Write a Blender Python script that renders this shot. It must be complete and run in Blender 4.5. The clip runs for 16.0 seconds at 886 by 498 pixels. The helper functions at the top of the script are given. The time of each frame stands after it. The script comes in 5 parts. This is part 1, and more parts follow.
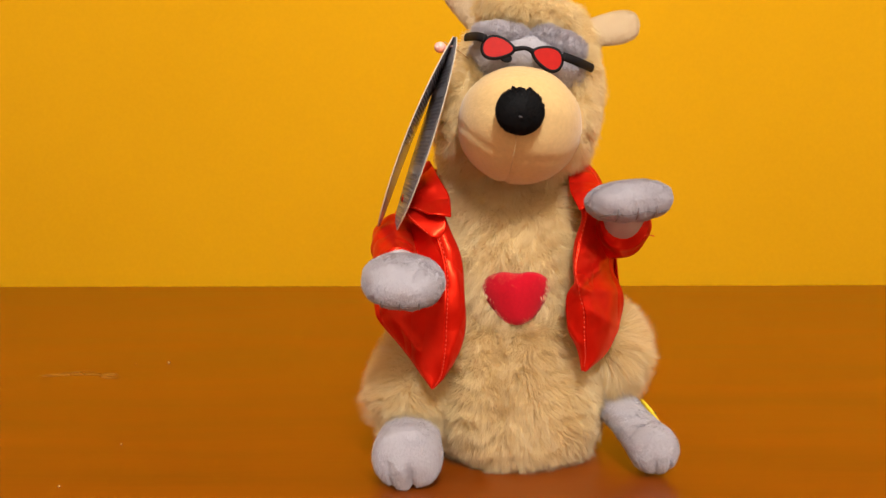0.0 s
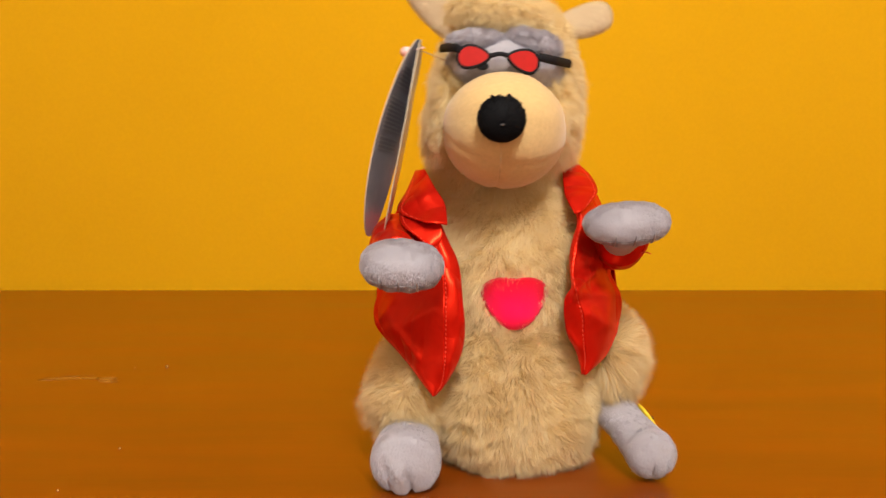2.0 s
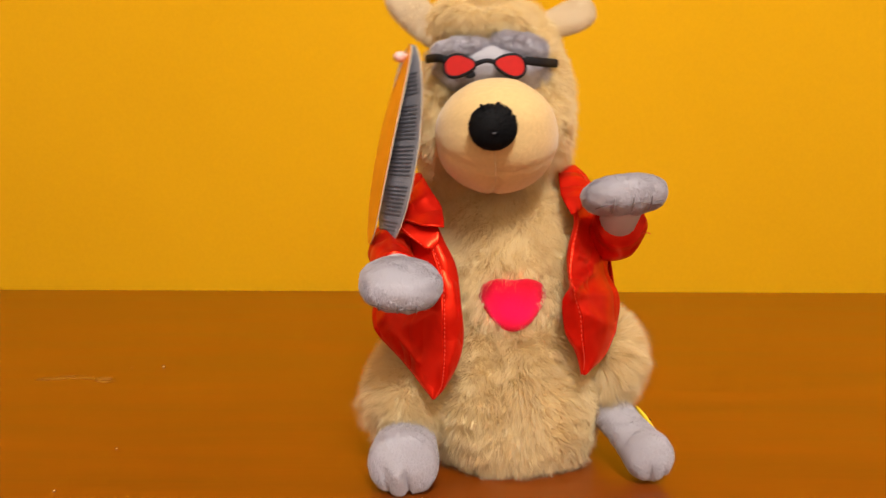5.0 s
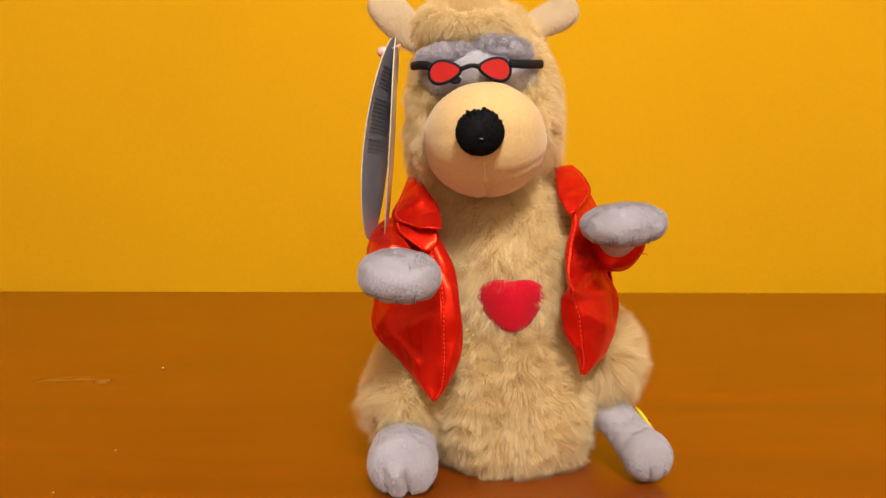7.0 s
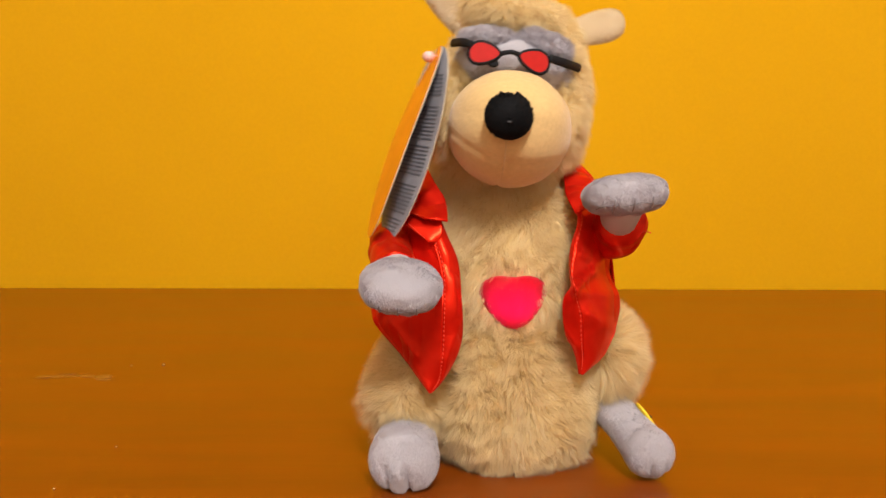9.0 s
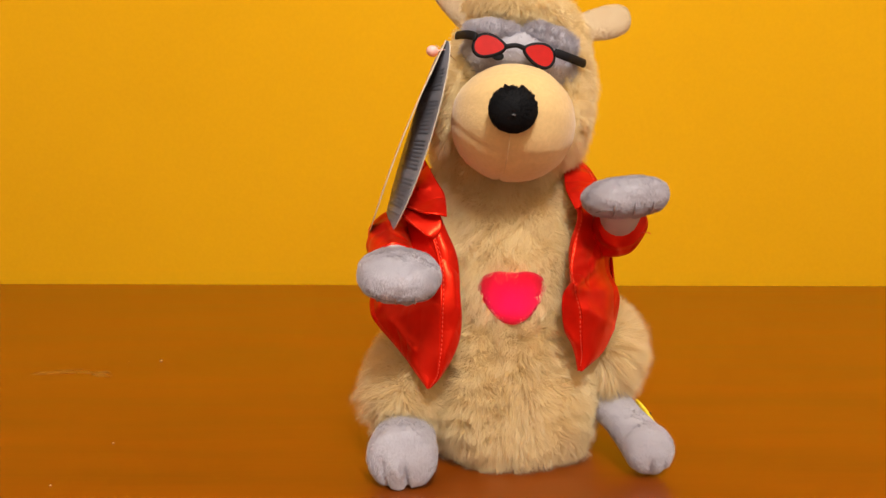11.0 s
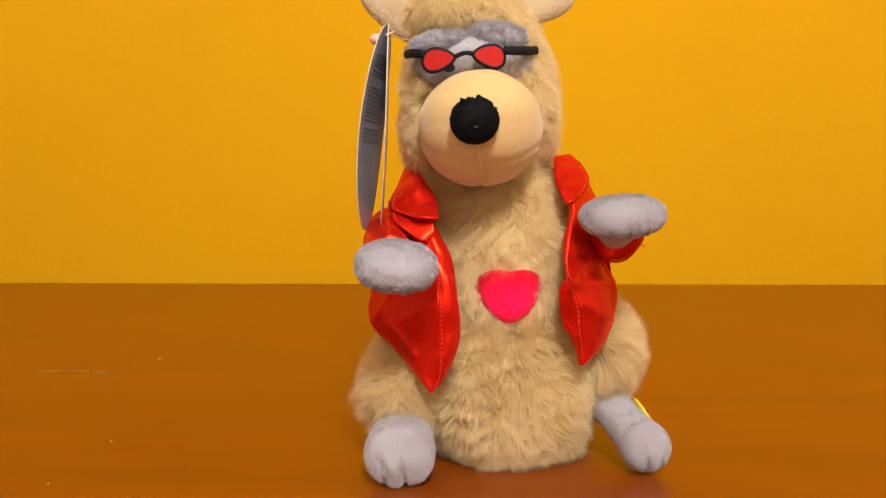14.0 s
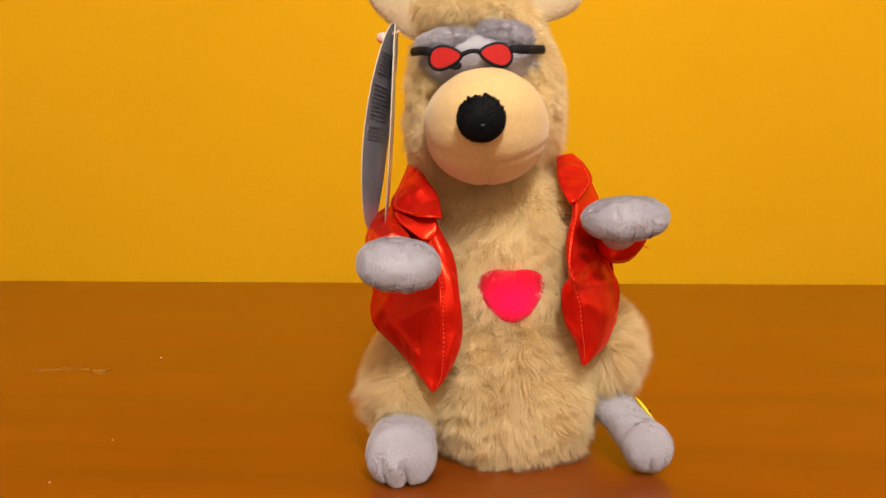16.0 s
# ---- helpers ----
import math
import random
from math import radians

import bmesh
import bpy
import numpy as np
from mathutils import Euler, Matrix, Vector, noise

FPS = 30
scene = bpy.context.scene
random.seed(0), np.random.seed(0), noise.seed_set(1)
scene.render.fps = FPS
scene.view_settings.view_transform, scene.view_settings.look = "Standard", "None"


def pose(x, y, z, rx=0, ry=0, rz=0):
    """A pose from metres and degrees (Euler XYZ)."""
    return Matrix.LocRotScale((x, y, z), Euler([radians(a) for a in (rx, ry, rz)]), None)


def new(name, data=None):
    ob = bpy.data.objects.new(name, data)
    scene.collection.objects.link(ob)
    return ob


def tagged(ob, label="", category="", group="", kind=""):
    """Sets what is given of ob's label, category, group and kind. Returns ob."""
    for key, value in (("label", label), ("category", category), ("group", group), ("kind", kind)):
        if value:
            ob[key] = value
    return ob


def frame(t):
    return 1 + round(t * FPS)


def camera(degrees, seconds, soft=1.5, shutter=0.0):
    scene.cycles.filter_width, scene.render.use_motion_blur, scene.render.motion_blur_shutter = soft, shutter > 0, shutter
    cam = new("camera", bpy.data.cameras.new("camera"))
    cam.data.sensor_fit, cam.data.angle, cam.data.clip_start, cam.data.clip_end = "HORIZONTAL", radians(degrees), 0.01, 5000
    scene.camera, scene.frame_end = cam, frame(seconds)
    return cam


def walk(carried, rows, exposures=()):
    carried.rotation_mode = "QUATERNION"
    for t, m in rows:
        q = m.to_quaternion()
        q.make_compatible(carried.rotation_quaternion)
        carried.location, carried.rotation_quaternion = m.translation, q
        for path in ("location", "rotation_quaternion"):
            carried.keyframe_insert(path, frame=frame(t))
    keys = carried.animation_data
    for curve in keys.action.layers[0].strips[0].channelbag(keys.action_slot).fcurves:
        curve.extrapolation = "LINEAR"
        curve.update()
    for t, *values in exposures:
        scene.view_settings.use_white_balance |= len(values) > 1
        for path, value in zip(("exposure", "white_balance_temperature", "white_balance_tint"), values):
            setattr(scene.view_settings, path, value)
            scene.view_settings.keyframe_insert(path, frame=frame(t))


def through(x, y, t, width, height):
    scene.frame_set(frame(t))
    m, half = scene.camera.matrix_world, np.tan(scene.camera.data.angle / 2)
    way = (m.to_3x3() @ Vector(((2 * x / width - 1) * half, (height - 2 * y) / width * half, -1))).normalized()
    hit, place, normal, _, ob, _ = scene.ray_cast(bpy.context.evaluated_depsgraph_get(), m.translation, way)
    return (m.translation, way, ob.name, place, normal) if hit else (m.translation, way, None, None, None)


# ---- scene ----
cam = camera(65.0, 16.0, soft=1.4, shutter=0.22)
walk(cam, [
    (0, pose(0.0011, -0.3980, 0.1608, 84.83, 0.18, 0.47)),
    (0.5, pose(0.0012, -0.3989, 0.1610, 84.80, 0.17, 0.11)),
    (1, pose(0.0018, -0.3976, 0.1608, 84.87, 0.10, 0.27)),
    (1.5, pose(0.0006, -0.3981, 0.1613, 84.92, -0.10, 0.29)),
    (2, pose(0.0007, -0.3997, 0.1618, 85.14, 0.05, 0.31)),
    (2.5, pose(-0.0000, -0.4003, 0.1621, 85.20, -0.06, 0.30)),
    (3, pose(0.0030, -0.4005, 0.1606, 85.18, 0.20, 0.06)),
    (3.5, pose(0.0008, -0.4015, 0.1618, 85.32, -0.13, -0.10)),
    (4, pose(0.0002, -0.3994, 0.1616, 85.27, -0.18, 0.09)),
    (6.5, pose(-0.0012, -0.4001, 0.1624, 85.21, -0.28, -0.03)),
    (7, pose(0.0000, -0.4000, 0.1620, 85.30, -0.13, 0.00)),
    (7.5, pose(0.0001, -0.4005, 0.1621, 85.26, -0.07, -0.13)),
    (8, pose(0.0003, -0.4005, 0.1617, 85.14, 0.05, -0.17)),
    (8.5, pose(0.0004, -0.3998, 0.1616, 85.08, -0.03, -0.08)),
    (9, pose(-0.0006, -0.3987, 0.1615, 85.03, -0.13, 0.02)),
    (11.5, pose(-0.0004, -0.3963, 0.1605, 84.72, -0.14, -0.11)),
    (12, pose(0.0010, -0.3964, 0.1601, 84.76, 0.01, -0.20)),
    (12.5, pose(0.0032, -0.3966, 0.1594, 84.70, 0.20, -0.28)),
    (13, pose(0.0022, -0.3972, 0.1601, 84.77, 0.06, -0.31)),
    (13.5, pose(0.0012, -0.3962, 0.1597, 84.66, -0.10, -0.33)),
    (14, pose(0.0007, -0.3970, 0.1604, 84.67, -0.15, -0.12)),
    (14.5, pose(0.0012, -0.3973, 0.1601, 84.72, -0.01, -0.16)),
    (15, pose(0.0015, -0.3975, 0.1602, 84.66, 0.13, -0.18)),
    (15.5, pose(0.0007, -0.3955, 0.1596, 84.58, -0.04, -0.11)),
    (16, pose(-0.0001, -0.3960, 0.1605, 84.58, -0.27, -0.04)),
])

# ---- light ----
world = bpy.data.worlds.new("room_air")
scene.world = world
world.use_nodes = True
world.node_tree.nodes["Background"].inputs[0].default_value = (0.9, 0.85, 0.8, 1)
world.node_tree.nodes["Background"].inputs[1].default_value = 0.02


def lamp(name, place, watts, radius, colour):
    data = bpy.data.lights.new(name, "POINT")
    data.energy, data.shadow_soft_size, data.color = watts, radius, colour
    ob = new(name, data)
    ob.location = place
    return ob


# key light from an unseen source, placed by how the toy is shaded
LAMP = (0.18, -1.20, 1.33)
lamp("assumed_key_bulb", LAMP, 99, 0.15, (1.0, 0.97, 0.94))


# ---- materials ----
def material(name):
    m = bpy.data.materials.new(name)
    m.use_nodes = True
    nt = m.node_tree
    return m, nt, nt.nodes["Principled BSDF"]


def add(nt, kind, **values):
    n = nt.nodes.new(kind)
    for k, v in values.items():
        n.inputs[k.replace("_", " ")].default_value = v
    return n


def coords(nt, scale, space="Object"):
    tc = nt.nodes.new("ShaderNodeTexCoord")
    mp = nt.nodes.new("ShaderNodeMapping")
    mp.inputs["Scale"].default_value = scale
    nt.links.new(tc.outputs[space], mp.inputs[0])
    return mp.outputs[0]


def noise_tex(nt, vec, scale, detail=4, rough=0.55):
    n = add(nt, "ShaderNodeTexNoise", Scale=scale, Detail=detail, Roughness=rough)
    nt.links.new(vec, n.inputs["Vector"])
    return n.outputs["Fac"]


def ramp(nt, fac, stops):
    r = nt.nodes.new("ShaderNodeValToRGB")
    e = r.color_ramp.elements
    while len(e) < len(stops):
        e.new(0.5)
    for el, (p, c) in zip(e, stops):
        el.position, el.color = p, (*c, 1)
    nt.links.new(fac, r.inputs[0])
    return r.outputs[0]


def mix(nt, fac, a, b, mode="MIX"):
    n = nt.nodes.new("ShaderNodeMix")
    n.data_type, n.blend_type = "RGBA", mode
    for sock, v in ((n.inputs[0], fac), (n.inputs[6], a), (n.inputs[7], b)):
        if isinstance(v, (int, float)):
            sock.default_value = v
        elif isinstance(v, tuple):
            sock.default_value = (*v, 1)
        else:
            nt.links.new(v, sock)
    return n.outputs[2]


def bump(nt, bsdf, height, strength, distance):
    b = add(nt, "ShaderNodeBump", Strength=strength, Distance=distance)
    nt.links.new(height, b.inputs["Height"])
    nt.links.new(b.outputs[0], bsdf.inputs["Normal"])


def mat_wall():
    m, nt, p = material("golden_wall_paint")
    v = coords(nt, (1, 1, 1))
    big = noise_tex(nt, v, 1.6, 3)
    col = ramp(nt, big, [(0.3, (0.755, 0.385, 0.001)), (0.7, (0.81, 0.420, 0.002))])
    fine = noise_tex(nt, v, 160, 3)
    nt.links.new(mix(nt, 0.06, col, ramp(nt, fine, [(0.35, (0.6, 0.30, 0.002)), (0.65, (0.92, 0.5, 0.008))])), p.inputs["Base Color"])
    p.inputs["Roughness"].default_value = 0.9
    p.inputs["Specular IOR Level"].default_value = 0.2
    bump(nt, p, fine, 0.06, 0.002)
    return m


def mat_wood():
    m, nt, p = material("lacquered_wood")
    v = coords(nt, (1.6, 12, 12))
    g1 = noise_tex(nt, v, 2.2, 6, 0.6)
    v2 = coords(nt, (4, 110, 110))
    g2 = noise_tex(nt, v2, 3, 4, 0.6)
    v3 = coords(nt, (1, 1.6, 1))
    blot = noise_tex(nt, v3, 5.0, 3)
    c1 = ramp(nt, g1, [(0.28, (0.115, 0.0165, 0.0004)), (0.5, (0.195, 0.034, 0.0006)), (0.74, (0.285, 0.058, 0.001))])
    c2 = mix(nt, 0.12, c1, ramp(nt, g2, [(0.3, (0.15, 0.032, 0.0008)), (0.7, (0.31, 0.085, 0.0015))]))
    c3 = mix(nt, 0.25, c2, ramp(nt, blot, [(0.3, (0.20, 0.045, 0.0008)), (0.7, (0.31, 0.085, 0.0015))]))
    nt.links.new(c3, p.inputs["Base Color"])
    p.inputs["Roughness"].default_value = 0.42
    p.inputs["Specular IOR Level"].default_value = 0.66
    p.inputs["Specular Tint"].default_value = (1.0, 0.76, 0.42, 1)
    p.inputs["Coat Weight"].default_value = 0.5
    p.inputs["Coat Roughness"].default_value = 0.3
    p.inputs["Coat Tint"].default_value = (1.0, 0.84, 0.58, 1)
    r = nt.nodes.new("ShaderNodeMapRange")
    r.inputs[3].default_value, r.inputs[4].default_value = 0.26, 0.40
    nt.links.new(g1, r.inputs[0])
    nt.links.new(r.outputs[0], p.inputs["Roughness"])
    bump(nt, p, g2, 0.05, 0.0005)
    return m


def mat_plain(name, colour, rough, spec=0.5, metal=0.0, vary=0.12, scale=300, relief=0.0):
    m, nt, p = material(name)
    v = coords(nt, (1, 1, 1))
    f = noise_tex(nt, v, scale, 4)
    lo = tuple(c * (1 - vary) for c in colour)
    hi = tuple(min(1, c * (1 + vary)) for c in colour)
    nt.links.new(ramp(nt, f, [(0.3, lo), (0.7, hi)]), p.inputs["Base Color"])
    p.inputs["Roughness"].default_value = rough
    p.inputs["Specular IOR Level"].default_value = spec
    p.inputs["Metallic"].default_value = metal
    if relief:
        bump(nt, p, f, relief, 0.001)
    return m


def mat_pile(name, dark, light, through=0.3, sheen=0.3, gloss=0.0):
    """Plush pile: each strand its own tone, some light passing through."""
    m, nt, p = material(name)
    geo = nt.nodes.new("ShaderNodeNewGeometry")
    v = coords(nt, (1, 1, 1))
    blot = noise_tex(nt, v, 45, 3)
    col = ramp(nt, geo.outputs["Random Per Island"], [(0.0, dark), (1.0, light)])
    col = mix(nt, 0.35, col, ramp(nt, blot, [(0.3, dark), (0.7, light)]))
    nt.links.new(col, p.inputs["Base Color"])
    p.inputs["Roughness"].default_value = 0.62 if gloss else 0.9
    p.inputs["Specular IOR Level"].default_value = 0.15 + gloss
    p.inputs["Sheen Weight"].default_value = sheen
    p.inputs["Sheen Roughness"].default_value = 0.5
    tr = nt.nodes.new("ShaderNodeBsdfTranslucent")
    nt.links.new(col, tr.inputs[0])
    mx = nt.nodes.new("ShaderNodeMixShader")
    mx.inputs[0].default_value = through
    nt.links.new(p.outputs[0], mx.inputs[1])
    nt.links.new(tr.outputs[0], mx.inputs[2])
    nt.links.new(mx.outputs[0], nt.nodes["Material Output"].inputs[0])
    return m


def mat_satin():
    m, nt, p = material("red_satin")
    v = coords(nt, (1, 1, 1))
    weave = noise_tex(nt, coords(nt, (1, 1, 0.25)), 1500, 2)
    blot = noise_tex(nt, v, 60, 3)
    nt.links.new(ramp(nt, blot, [(0.3, (0.60, 0.006, 0.003)), (0.7, (0.74, 0.012, 0.006))]), p.inputs["Base Color"])
    p.inputs["Roughness"].default_value = 0.30
    p.inputs["Metallic"].default_value = 0.55
    p.inputs["Specular IOR Level"].default_value = 0.9
    p.inputs["Specular Tint"].default_value = (1.0, 0.32, 0.08, 1)
    p.inputs["Anisotropic"].default_value = 0.5
    p.inputs["Sheen Weight"].default_value = 0.15
    p.inputs["Sheen Tint"].default_value = (1, 0.2, 0.05, 1)
    # crushed creases: sharp valleys where two soft waves cross
    warp = add(nt, "ShaderNodeTexNoise", Scale=26, Detail=1.5)
    nt.links.new(coords(nt, (1.0, 0.8, 0.55)), warp.inputs["Vector"])
    warp.inputs["Distortion"].default_value = 0.9
    d = nt.nodes.new("ShaderNodeMath")
    d.operation = "SUBTRACT"
    d.inputs[1].default_value = 0.5
    nt.links.new(warp.outputs["Fac"], d.inputs[0])
    ab = nt.nodes.new("ShaderNodeMath")
    ab.operation = "ABSOLUTE"
    nt.links.new(d.outputs[0], ab.inputs[0])
    b1 = add(nt, "ShaderNodeBump", Strength=0.5, Distance=0.016)
    nt.links.new(ab.outputs[0], b1.inputs["Height"])
    b2 = add(nt, "ShaderNodeBump", Strength=0.12, Distance=0.0006)
    nt.links.new(weave, b2.inputs["Height"])
    nt.links.new(b1.outputs[0], b2.inputs["Normal"])
    nt.links.new(b2.outputs[0], p.inputs["Normal"])
    return m


def mat_heart():
    m, nt, p = material("red_felt")
    v = coords(nt, (1, 1, 1))
    f = noise_tex(nt, v, 700, 4)
    col = ramp(nt, f, [(0.3, (0.64, 0.008, 0.022)), (0.7, (0.76, 0.012, 0.030))])
    nt.links.new(col, p.inputs["Base Color"])
    p.inputs["Roughness"].default_value = 0.95
    p.inputs["Specular IOR Level"].default_value = 0.1
    p.inputs["Sheen Weight"].default_value = 0.2
    tr = add(nt, "ShaderNodeBsdfTranslucent", Color=(1.0, 0.085, 0.42, 1))
    mx = nt.nodes.new("ShaderNodeMixShader")
    mx.inputs[0].default_value = 0.35
    nt.links.new(p.outputs[0], mx.inputs[1])
    nt.links.new(tr.outputs[0], mx.inputs[2])
    nt.links.new(mx.outputs[0], nt.nodes["Material Output"].inputs[0])
    bump(nt, p, f, 0.3, 0.0006)
    return m


def mat_glow(name, colour, strength):
    m, nt, p = material(name)
    p.inputs["Base Color"].default_value = (*colour, 1)
    p.inputs["Emission Color"].default_value = (*colour, 1)
    p.inputs["Emission Strength"].default_value = strength
    return m


WALL, WOOD, SATIN, FELT = mat_wall(), mat_wood(), mat_satin(), mat_heart()
FUR = mat_pile("cream_fur", (0.93, 0.795, 0.49), (0.98, 0.885, 0.65), 0.58, 0.05, 0.08)
BACKING = mat_plain("cream_knit_backing", (0.85, 0.70, 0.42), 0.95, 0.1)
SHORT = mat_pile("cream_short_plush", (0.84, 0.68, 0.45), (0.87, 0.73, 0.51), 0.15, 0.05)
MUZZLE = mat_plain("peach_velour", (0.70, 0.475, 0.205), 0.95, 0.15, vary=0.05, scale=420, relief=0.35)
MUZZLE.node_tree.nodes["Principled BSDF"].inputs["Sheen Weight"].default_value = 0.35
GREY = mat_pile("grey_plush", (0.63, 0.60, 0.645), (0.68, 0.65, 0.695), 0.28, 0.1, 0.08)
BLACK = mat_pile("black_thread", (0.004, 0.004, 0.005), (0.009, 0.009, 0.010), 0.0, 0.0, -0.08)
FRAME = mat_plain("black_felt_frame", (0.007, 0.007, 0.010), 0.7, 0.25)
LENS = mat_plain("red_lens_vinyl", (0.50, 0.008, 0.005), 0.45, 0.3, vary=0.06)
THREAD = mat_plain("red_thread", (0.85, 0.06, 0.02), 0.6)
# broad blotches put the glossy card's dark and light reflections into its colour
CARD = mat_plain("grey_card", (0.36, 0.35, 0.38), 0.2, vary=0.2, scale=28)
PRINT = mat_plain("orange_print", (0.90, 0.30, 0.010), 0.3, vary=0.1, scale=60)
FAINT = mat_plain("faded_ink", (0.27, 0.26, 0.285), 0.3)
INK = mat_plain("black_ink", (0.14, 0.14, 0.16), 0.4)
PALE = mat_plain("pale_card", (0.55, 0.54, 0.55), 0.25, vary=0.12, scale=28)
EDGE = mat_plain("white_card_edge", (0.55, 0.47, 0.36), 0.6)
PINK = mat_plain("pink_plastic", (0.9, 0.55, 0.5), 0.3)
YELLOW = mat_plain("yellow_embroidery", (0.85, 0.62, 0.02), 0.6, scale=900, relief=0.3)
BROWN = mat_plain("brown_embroidery", (0.12, 0.06, 0.02), 0.7)
GLINT = mat_plain("glossy_glint_bead", (0.10, 0.10, 0.11), 0.2)
SEAM = mat_plain("seam_thread", (0.62, 0.42, 0.20), 0.9)
GSEAM = mat_plain("grey_seam_thread", (0.33, 0.31, 0.34), 0.9)
DUST = mat_plain("pale_speck", (0.72, 0.48, 0.20), 0.8)
SCUFF = mat_plain("dry_scuff", (0.34, 0.135, 0.014), 0.4, scale=200)
# tone of the unseen walls and ceiling, picked for neutral bounce light
WHITE = mat_plain("pale_plaster", (0.70, 0.65, 0.57), 0.85, scale=30, vary=0.04)
FLOORM = mat_plain("brown_floor", (0.30, 0.17, 0.08), 0.5, scale=8, vary=0.3)
BULB = mat_glow("lit_bulb", (1.0, 0.42, 0.72), 52)


# ---- mesh helpers ----
def ball(c, r, rows=24, cols=36, shape=None):
    """An ellipsoid; shape(d) may change the radius along the direction d."""
    bm = bmesh.new()
    bmesh.ops.create_uvsphere(bm, u_segments=cols, v_segments=rows, radius=1)
    for v in bm.verts:
        k = shape(v.co.normalized()) if shape else 1.0
        v.co = Vector((c[0] + v.co.x * r[0] * k, c[1] + v.co.y * r[1] * k, c[2] + v.co.z * r[2] * k))
    return bm


def turn(bm, m, about):
    a = Vector(about)
    bmesh.ops.transform(bm, matrix=Matrix.Translation(a) @ m @ Matrix.Translation(-a), verts=bm.verts)
    return bm


def curve(points, t):
    """A smooth curve through points, t from 0 to 1."""
    n = len(points) - 1
    i = min(int(t * n), n - 1)
    w = t * n - i
    p = [np.array(points[max(0, min(n, k))], float) for k in (i - 1, i, i + 1, i + 2)]
    return 0.5 * (2 * p[1] + (p[2] - p[0]) * w + (2 * p[0] - 5 * p[1] + 4 * p[2] - p[3]) * w**2 + (3 * p[1] - p[0] - 3 * p[2] + p[3]) * w**3)


def loft(sections, rings=40, cols=48, wobble=0.0):
    """Rings (z, cx, cy, rx, ry) run through and closed at both ends."""
    bm = bmesh.new()
    loops = []
    for i in range(rings):
        z, cx, cy, rx, ry = curve(sections, i / (rings - 1))
        loop = []
        for j in range(cols):
            a = 2 * math.pi * j / cols
            k = 1 + wobble * noise.noise((math.cos(a) * 2, math.sin(a) * 2, z * 24))
            loop.append(bm.verts.new((cx + rx * k * math.cos(a), cy + ry * k * math.sin(a), z)))
        loops.append(loop)
    for a, b in zip(loops, loops[1:]):
        for j in range(cols):
            bm.faces.new((a[j], a[(j + 1) % cols], b[(j + 1) % cols], b[j]))
    bm.faces.new(list(reversed(loops[0])))
    bm.faces.new(loops[-1])
    return bm


def tube(points, radii, rings=24, cols=20, flat=1.0, side=(1, 0, 0), rumple=0.0):
    """A round or flattened tube with rounded ends along a curve."""
    bm = bmesh.new()
    loops = []
    rr = [(r,) for r in radii]
    for i in range(rings):
        t = i / (rings - 1)
        c = Vector(curve(points, t))
        d = (Vector(curve(points, min(1, t + 0.02))) - Vector(curve(points, max(0, t - 0.02)))).normalized()
        s = (Vector(side) - d * d.dot(Vector(side))).normalized()
        u = d.cross(s)
        r = float(curve(rr, t)[0])
        loop = []
        for j in range(cols):
            a = 2 * math.pi * j / cols
            k = 1 + rumple * noise.noise((c + (s * math.cos(a) + u * math.sin(a)) * r) * 90)
            loop.append(bm.verts.new(c + (s * math.cos(a) + u * math.sin(a) * flat) * r * k))
        loops.append(loop)
    for a, b in zip(loops, loops[1:]):
        for j in range(cols):
            bm.faces.new((a[j], a[(j + 1) % cols], b[(j + 1) % cols], b[j]))
    bm.faces.new(list(reversed(loops[0])))
    bm.faces.new(loops[-1])
    return bm


def sheet(fn, nu, nv, thick):
    """A cloth surface fn(u, v) with thickness."""
    bm = bmesh.new()
    g = [[Vector(fn(i / nu, j / nv)) for j in range(nv + 1)] for i in range(nu + 1)]
    front, back = [], []
    for i in range(nu + 1):
        fr, bk = [], []
        for j in range(nv + 1):
            du = g[min(nu, i + 1)][j] - g[max(0, i - 1)][j]
            dv = g[i][min(nv, j + 1)] - g[i][max(0, j - 1)]
            n = du.cross(dv)
            n = n.normalized() if n.length > 1e-12 else Vector((0, -1, 0))
            fr.append(bm.verts.new(g[i][j] + n * thick / 2))
            bk.append(bm.verts.new(g[i][j] - n * thick / 2))
        front.append(fr)
        back.append(bk)
    for i in range(nu):
        for j in range(nv):
            bm.faces.new((front[i][j], front[i + 1][j], front[i + 1][j + 1], front[i][j + 1]))
            bm.faces.new((back[i][j], back[i][j + 1], back[i + 1][j + 1], back[i + 1][j]))
    for i in range(nu):
        bm.faces.new((front[i][0], back[i][0], back[i + 1][0], front[i + 1][0]))
        bm.faces.new((front[i][nv], front[i + 1][nv], back[i + 1][nv], back[i][nv]))
    for j in range(nv):
        bm.faces.new((front[0][j], front[0][j + 1], back[0][j + 1], back[0][j]))
        bm.faces.new((front[nu][j], back[nu][j], back[nu][j + 1], front[nu][j + 1]))
    bmesh.ops.recalc_face_normals(bm, faces=bm.faces)
    return bm


def box(lo, hi, bevel=0.0):
    bm = bmesh.new()
    bmesh.ops.create_cube(bm, size=1)
    for v in bm.verts:
        v.co = Vector([(lo[k] + hi[k]) / 2 + v.co[k] * (hi[k] - lo[k]) for k in range(3)])
    if bevel:
        bmesh.ops.bevel(bm, geom=list(bm.edges), offset=bevel, segments=3, affect="EDGES", profile=0.5)
    return bm


def join(*bms):
    out = bms[0]
    for b in bms[1:]:
        tmp = bpy.data.meshes.new("joined")
        b.to_mesh(tmp)
        out.from_mesh(tmp)
        bpy.data.meshes.remove(tmp)
    return out


ORIGIN = {}


